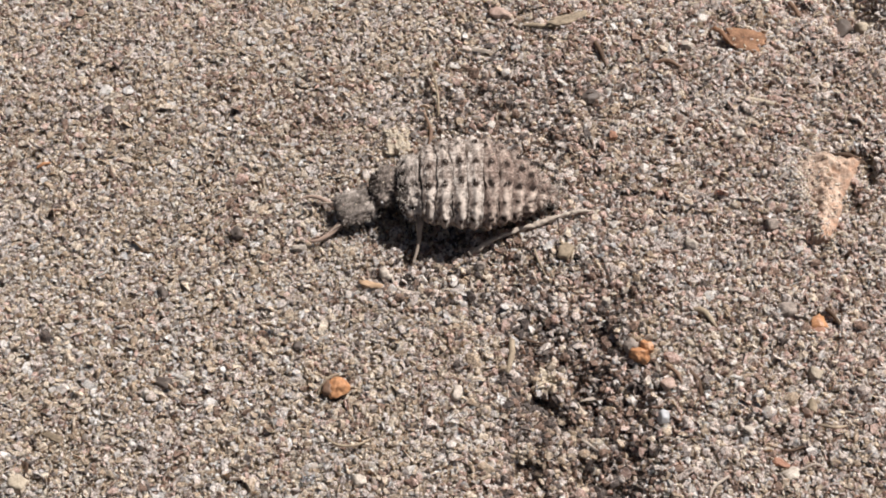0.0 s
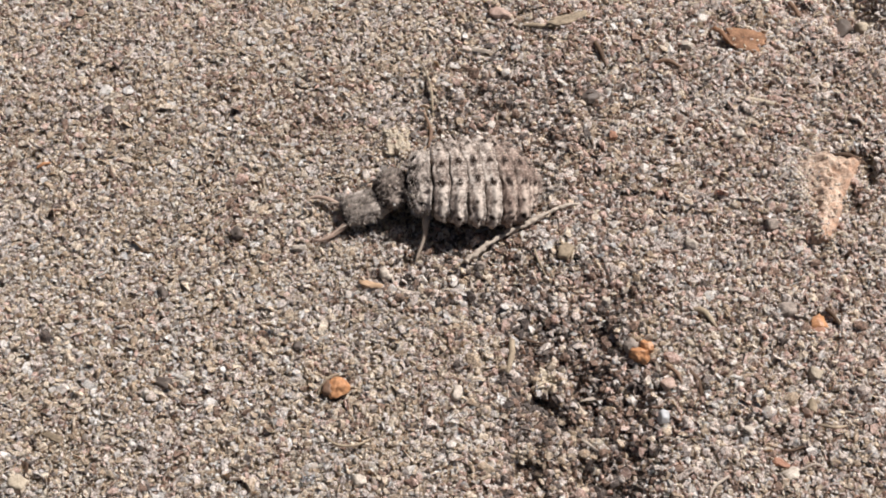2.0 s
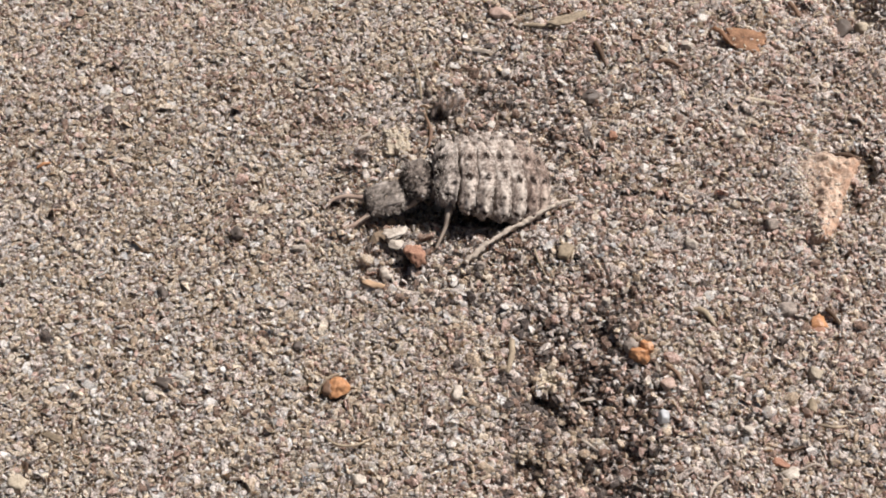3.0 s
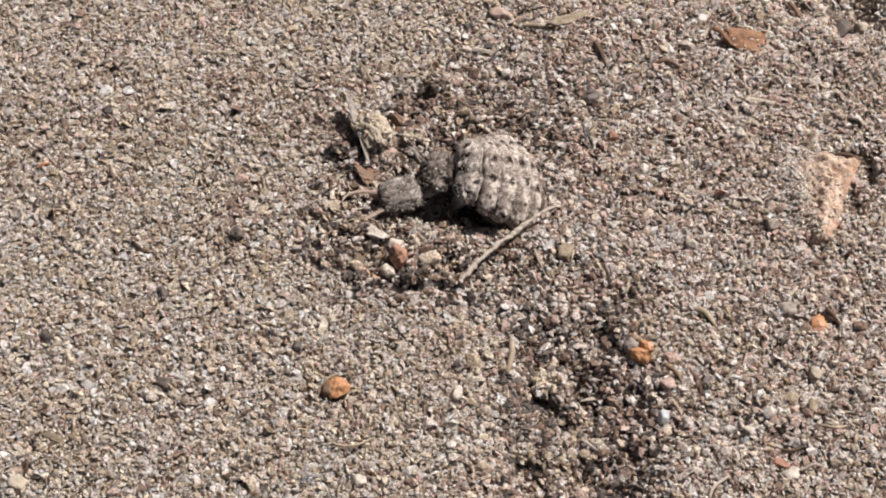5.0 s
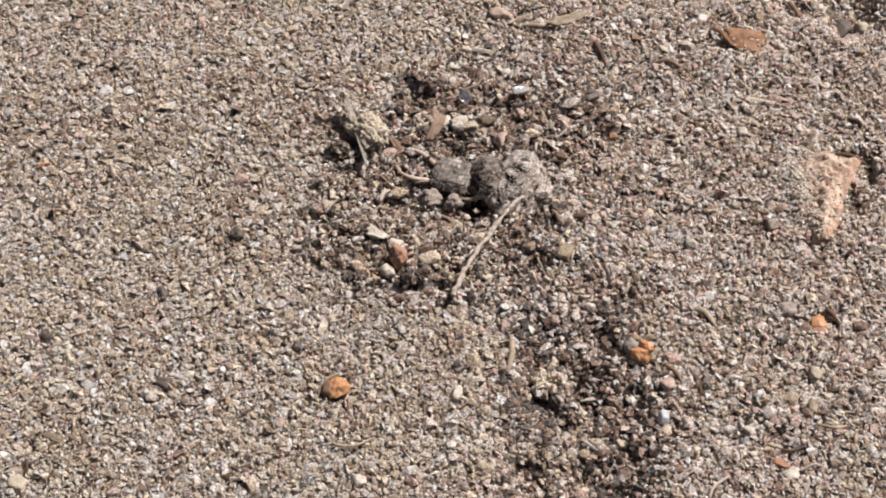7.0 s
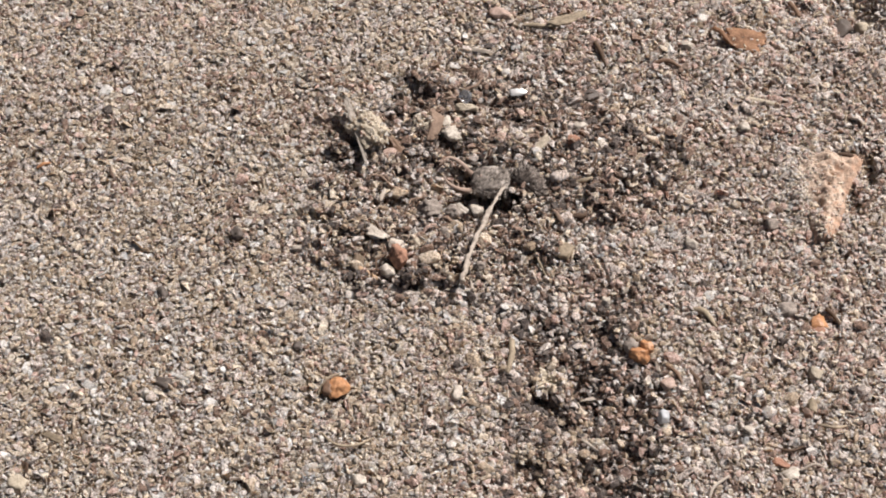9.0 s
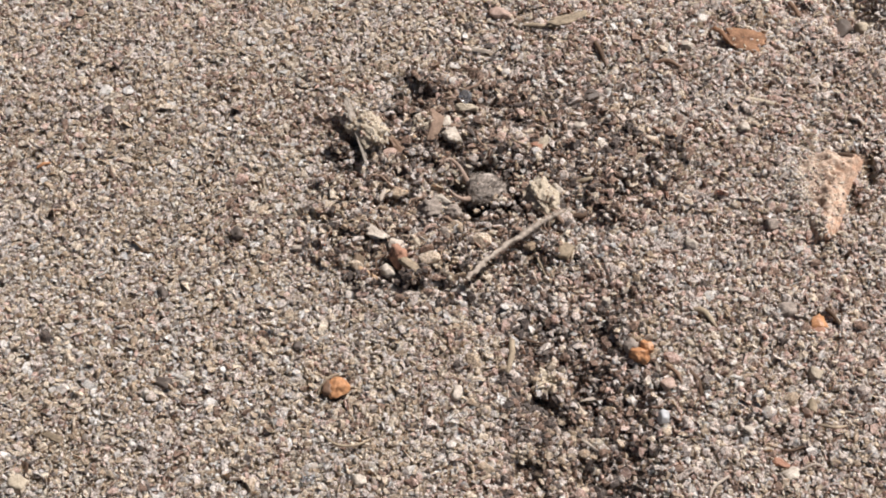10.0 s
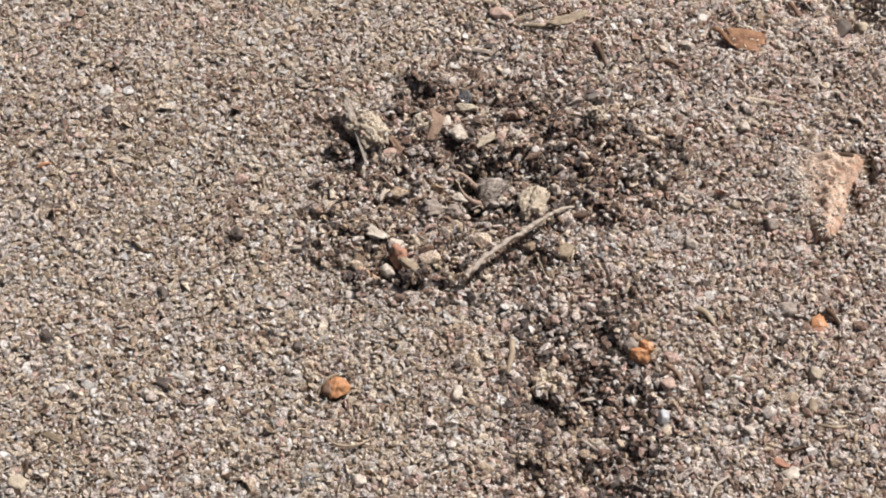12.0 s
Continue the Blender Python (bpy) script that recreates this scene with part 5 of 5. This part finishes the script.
# seconds; head x, y, z; neck x, y, z; thorax x, y, z; turn and dip of the tail; bend of the abdomen per segment; its length; gape of the jaws; bow to the side per ring
LARVA = [
    (0, -4.34, 1.95, 0.8, -2.82, 2.91, 1.3, -1.54, 2.65, 1.55, 1, -13, 4.4, 0.95, 14, 0.2),
    (0.6, -4.34, 1.95, 0.8, -2.82, 2.91, 1.3, -1.54, 2.65, 1.55, 1, -13, 4.4, 0.95, 14, 0.2),
    (1, -4.25, 2.02, 0.8, -2.74, 2.88, 1.3, -1.46, 2.72, 1.55, 1, -12, 4.6, 0.96, 14, 0.4),
    (1.5, -4.14, 1.98, 0.8, -2.65, 2.81, 1.3, -1.29, 2.83, 1.55, -1, -8, 5, 0.98, 14, 1.2),
    (2, -4.03, 1.91, 0.8, -2.59, 2.74, 1.3, -1.13, 2.9, 1.55, 0, -5, 4.5, 1, 12, 2.5),
    (2.55, -3.86, 1.98, 0.8, -2.42, 2.74, 1.3, -0.96, 2.93, 1.55, 0, 2, 5, 0.99, 12, 3.2),
    (2.7, -2.85, 2.37, 0.8, -1.36, 3.2, 1.3, 0.06, 3.43, 1.55, 0, 3, 5.5, 0.95, 10, 3.5),
    (3.2, -2.83, 2.51, 0.8, -1.19, 3.38, 1.25, 0.17, 3.61, 1.5, -2, 4, 6, 0.93, 8, 4),
    (4, -2.51, 2.3, 0.8, -0.77, 3.52, 1.25, 0.74, 3.65, 1.45, -2, 8, 9, 0.8, 8, 5),
    (4.8, -2.15, 2.69, 0.85, -0.28, 3.8, 1.25, 1.19, 3.69, 1.5, -6, 10, 11, 0.8, 5, 6.5),
    (5.3, -2.12, 2.72, 0.85, -0.23, 3.84, 1.25, 1.25, 3.69, 1.5, -6, 12, 11, 0.8, 5, 6.5),
    (5.5, -1.76, 3.5, 0.85, 0.23, 4.2, 1.2, 1.64, 3.69, 1.3, -14, 16, 10, 0.8, 8, 6),
    (5.8, -0.74, 4.23, 0.75, 1.17, 4.21, 1, 2.6, 3.71, 0.95, -28, 24, 10, 0.7, 4, 6),
    (6.2, 0.03, 4.2, 0.6, 1.88, 3.93, 0.85, 2.95, 3.97, 0.85, -32, 34, 10, 0.58, 2, 6),
    (6.6, 0.29, 4.2, 0.5, 2.06, 4.01, 0.7, 2.9, 4.09, 0.5, -32, 46, 10, 0.54, 4, 6),
    (7.2, 0.55, 4.24, 0.4, 2.46, 4.09, 0.55, 3.5, 4.24, 0.22, -32, 54, 10, 0.52, 4, 6),
    (8, 1.67, 4.18, 0.1, 3.68, 4.11, 0.1, 5.11, 4.57, -0.5, -8, 50, 6, 0.75, 2, 4),
    (8.8, 2.54, 4.19, -0.1, 4.51, 4.0, 0.12, 5.91, 5.04, -1.5, 0, 45, 6, 0.75, 6, 4),
    (9.3, 2.37, 4.27, -0.15, 4.4, 4.04, 0.05, 5.77, 5.11, -1.6, 0, 45, 6, 0.75, 8, 4),
    (9.6, 2.55, 4.31, -0.45, 4.53, 4.35, -0.6, 5.8, 5.34, -1.9, 0, 45, 6, 0.75, 8, 4),
    (9.78, 2.38, 4.28, -0.5, 4.3, 4.36, -0.8, 5.81, 5.41, -2, 0, 45, 6, 0.75, 10, 4),
    (9.95, 2.25, 3.92, -0.36, 4.1, 4.22, -0.9, 5.67, 5.38, -2.2, 0, 45, 6, 0.75, 24, 4),
    (10.6, 2.25, 3.92, -0.36, 4.1, 4.22, -0.9, 5.67, 5.38, -2.2, 0, 45, 6, 0.75, 24, 4),
    (10.8, 2.55, 4.35, -0.6, 4.19, 4.29, -1, 5.67, 5.38, -2.2, 0, 45, 6, 0.75, 22, 4),
    (11.08, 2.44, 4.43, -0.6, 4.11, 4.29, -1, 5.67, 5.38, -2.2, 0, 45, 6, 0.75, 12, 4),
    (11.18, 2.77, 4.4, 0.2, 4.4, 4.4, -0.9, 5.8, 5.23, -2, 0, 45, 6, 0.75, 4, 4),
    (11.32, 2.71, 3.62, -0.3, 4.31, 4.22, -1, 5.81, 5.27, -2.2, 0, 45, 6, 0.75, 2, 4),
    (12, 2.76, 3.58, -0.3, 4.42, 4.22, -1, 5.81, 5.27, -2.2, 0, 45, 6, 0.75, 0, 4),
]


def aimed(here, back):
    """The pose at one place, in millimetres, whose x axis points to another and whose y axis is level."""
    a, b = Vector(here), Vector(back)
    x = (b - a).normalized()
    y = Vector((0, 0, 1)).cross(x).normalized()
    z = x.cross(y)
    m = Matrix((x, y, z)).transposed().to_4x4()
    m.translation = a * MM
    return m


def larva_poses(t):
    """The poses of the larva and its parts at t."""
    row = blend(LARVA, t)
    head, neck, thorax = row[1:4], row[4:7], row[7:10]
    turn, dip, bend, stretch, gape, bow = row[10:]
    base = mm_pose(*thorax, 0, 0, turn) @ mm_pose(0, 0, 0, 0, dip, 0)
    out = {"larva": base}
    drawn_in = min(1.0, max(0.0, (t - 0.6) / 1.6))      # the tail is pulled in like a telescope
    m = mm_pose(0.45, 0, -0.02)
    for i in range(len(SEG_W)):
        step = SEG_L * stretch * (1 - 0.55 * drawn_in if i > 5 else 1)
        m = m @ mm_pose(step * 0.5, 0, 0, 0, bend, bow if i < 5 else 0) @ mm_pose(step * 0.5, 0, 0)
        out["segment", i] = m @ mm_pose(-SEG_L * 0.2, 0, 0)
    ahead = Matrix.Rotation(radians(turn), 3, "Z") @ Vector((1, 0, 0))
    inv = base.inverted()
    way = (Vector(neck) - Vector(head)).normalized() * 0.55 + ahead * 0.45
    nape = Vector(head) + way
    out["neck"] = inv @ aimed(neck, [n + 0.5 * (p - n) for n, p in zip(neck, thorax)])
    out["head"] = inv @ aimed(head, nape)
    for s in (1, -1):
        out["mandible", s] = mm_pose(-0.92, 0.42 * s, -0.12, 0, min(38, max(0, (t - 5.6) * 11)), -s * gape - (24 * max(0, min(1, (2.7 - t) / 0.3)) if s > 0 else 0))
    return out


def motions():
    """Every path but the camera's."""
    times = sorted({row[0] for row in LARVA} | {0.3, 1.25, 1.75, 2.25, 2.9, 5.0, 5.65, 6.0, 6.9, 7.6, 8.4, 9.1, 10.2, 11.6})
    poses = [(t, larva_poses(t)) for t in times]
    walk(larva["larva"], [(t, p["larva"]) for t, p in poses])
    walk(larva["neck"], [(t, p["neck"]) for t, p in poses])
    walk(larva["head"], [(t, p["head"]) for t, p in poses])
    for i, ob in enumerate(larva["segments"]):
        walk(ob, [(t, p["segment", i]) for t, p in poses])
    for s in (1, -1):
        walk(larva["mandible", s], [(t, p["mandible", s]) for t, p in poses])
    for s in (1, -1):                            # the legs fold under as the body sinks
        for j in (1, 2):
            ob = larva["leg", s, j]
            base = ob.matrix_basis.copy()
            folded = mm_pose(0.3, -0.6 * s, -0.5) @ base @ mm_pose(0, 0, 0, s * -40, 0, s * 60)
            walk(ob, [(0.0, base), (3.2, base), (4.5, folded), (12.0, folded)])
    # things pushed about
    def shift(ob, *keys):
        base = ob.matrix_basis.copy()
        rows = [(t, mm_pose(dx, dy, dz) @ base @ mm_pose(0, 0, 0, rx, ry, rz)) for t, dx, dy, dz, rx, ry, rz in keys]
        if rows[-1][0] < 12:
            rows.append((12.0, rows[-1][1]))
        walk(ob, rows)
    shift(bits["chip"], (0, 0, 0, 0, 0, 0, 0), (5.0, 0.03, 0, 0, 0, 0, 0), (7.0, 0.06, 0.03, 0, 0, 0, 0), (9.0, 0.17, 0.07, 0.02, 0, 0, 0), (12.0, 0.22, 0.08, 0.02, 0, 0, 0))
    shift(bits["pebble_r"], (0, 0, 0, 0, 0, 0, 0), (5.5, 0.03, 0, 0, 0, 0, 0), (6.5, 0.1, 0.03, 0, 0, 0, 0), (9.0, 0.26, 0.4, 0.05, 0, 10, 0))
    shift(bits["clod"], (0, 0.15, 0.1, -0.1, 0, 0, 0), (3.2, 0.15, 0.1, -0.1, 0, 0, 0), (4.0, -0.6, 0.1, 0.4, 0, -15, 10), (4.8, -1.1, 0.1, 1.15, 5, -30, 20), (5.2, -1.2, 0.1, 1.15, 5, -30, 24), (5.6, -1.4, 0.1, 1.15, 5, -30, 30))
    shift(bits["white_bead"], (0, 0, 0, -0.05, 0, 0, 0), (2.8, 0, 0, -0.05, 0, 0, 0), (4.4, 0.1, 0, 0.25, 10, 0, 20))
    shift(bits["yellow_flake"], (0, 0, 0, 0.12, 0, 0, 0), (2.7, 0, 0, 0.12, 0, 0, 0), (3.0, 0.1, 0.02, 0.12, 0, 0, -4), (4.4, -0.15, 0.5, 0.25, 0, 0, -22))
    shift(bits["grass"], (0, 0, 0, 0, 0, 0, 0), (1.2, 0, 0, 0, 0, 0, 0), (2.0, -0.3, 0.2, 0.2, -10, 0, 2), (2.9, -0.9, 1.0, 0.2, -8, 0, 4), (3.2, -0.9, 1.0, 0.2, -8, 0, 4), (4.8, -3.0, 0.6, 0, 0, 0, 14), (5.6, -3.2, 0.6, -0.5, 0, 0, 14))
    x0, y0, z0 = (v / MM for v in bits["stem"].matrix_basis.translation)
    stem_rows = []
    for t, x, y, dz, turn, dip in STEM:
        stem_rows.append((t, mm_pose(x, y, z0 + dz, 0, dip, turn)))
    walk(bits["stem"], stem_rows)
    for ob, rows in loose:
        walk(ob, rows)


# seconds; foot of the grey stem x, y; lift; turn; dip
STEM = [(0.0, 1.23, -0.51, 0, 0, 0), (0.6, 1.23, -0.51, 0, 0, 0), (1.2, 1.14, -0.82, 0, 5, 0), (2.0, 1.08, -0.98, 0, 9, 0), (2.7, 1.08, -1.05, 0, 10, 0),
        (3.2, 1.03, -1.12, 0.1, 12, -2), (4.8, 0.77, -2.32, 0.2, 18, -2), (5.3, 0.77, -2.39, 0.2, 20, -2), (5.5, 0.71, -2.58, 0.25, 22, -3), (5.8, 0.52, -3.14, 0.3, 31, -4),
        (6.2, 0.47, -3.21, 0.3, 33, -4), (7.2, 0.44, -3.14, 0.3, 36, -3), (8.8, 0.88, -2.52, 0.5, 46, 5), (9.4, 0.99, -2.42, 0.5, 47, 5), (9.75, 1.68, -2.25, 0.5, 70, 4),
        (10.05, 1.05, -2.39, 0.5, 10, 0), (11.05, 1.05, -2.35, 0.5, 10, 0), (11.2, 1.05, -2.29, 0.55, 13, -2), (12.0, 1.05, -2.22, 0.55, 14, -2)]

loose = make_thrown() + make_crumbs()
motions()
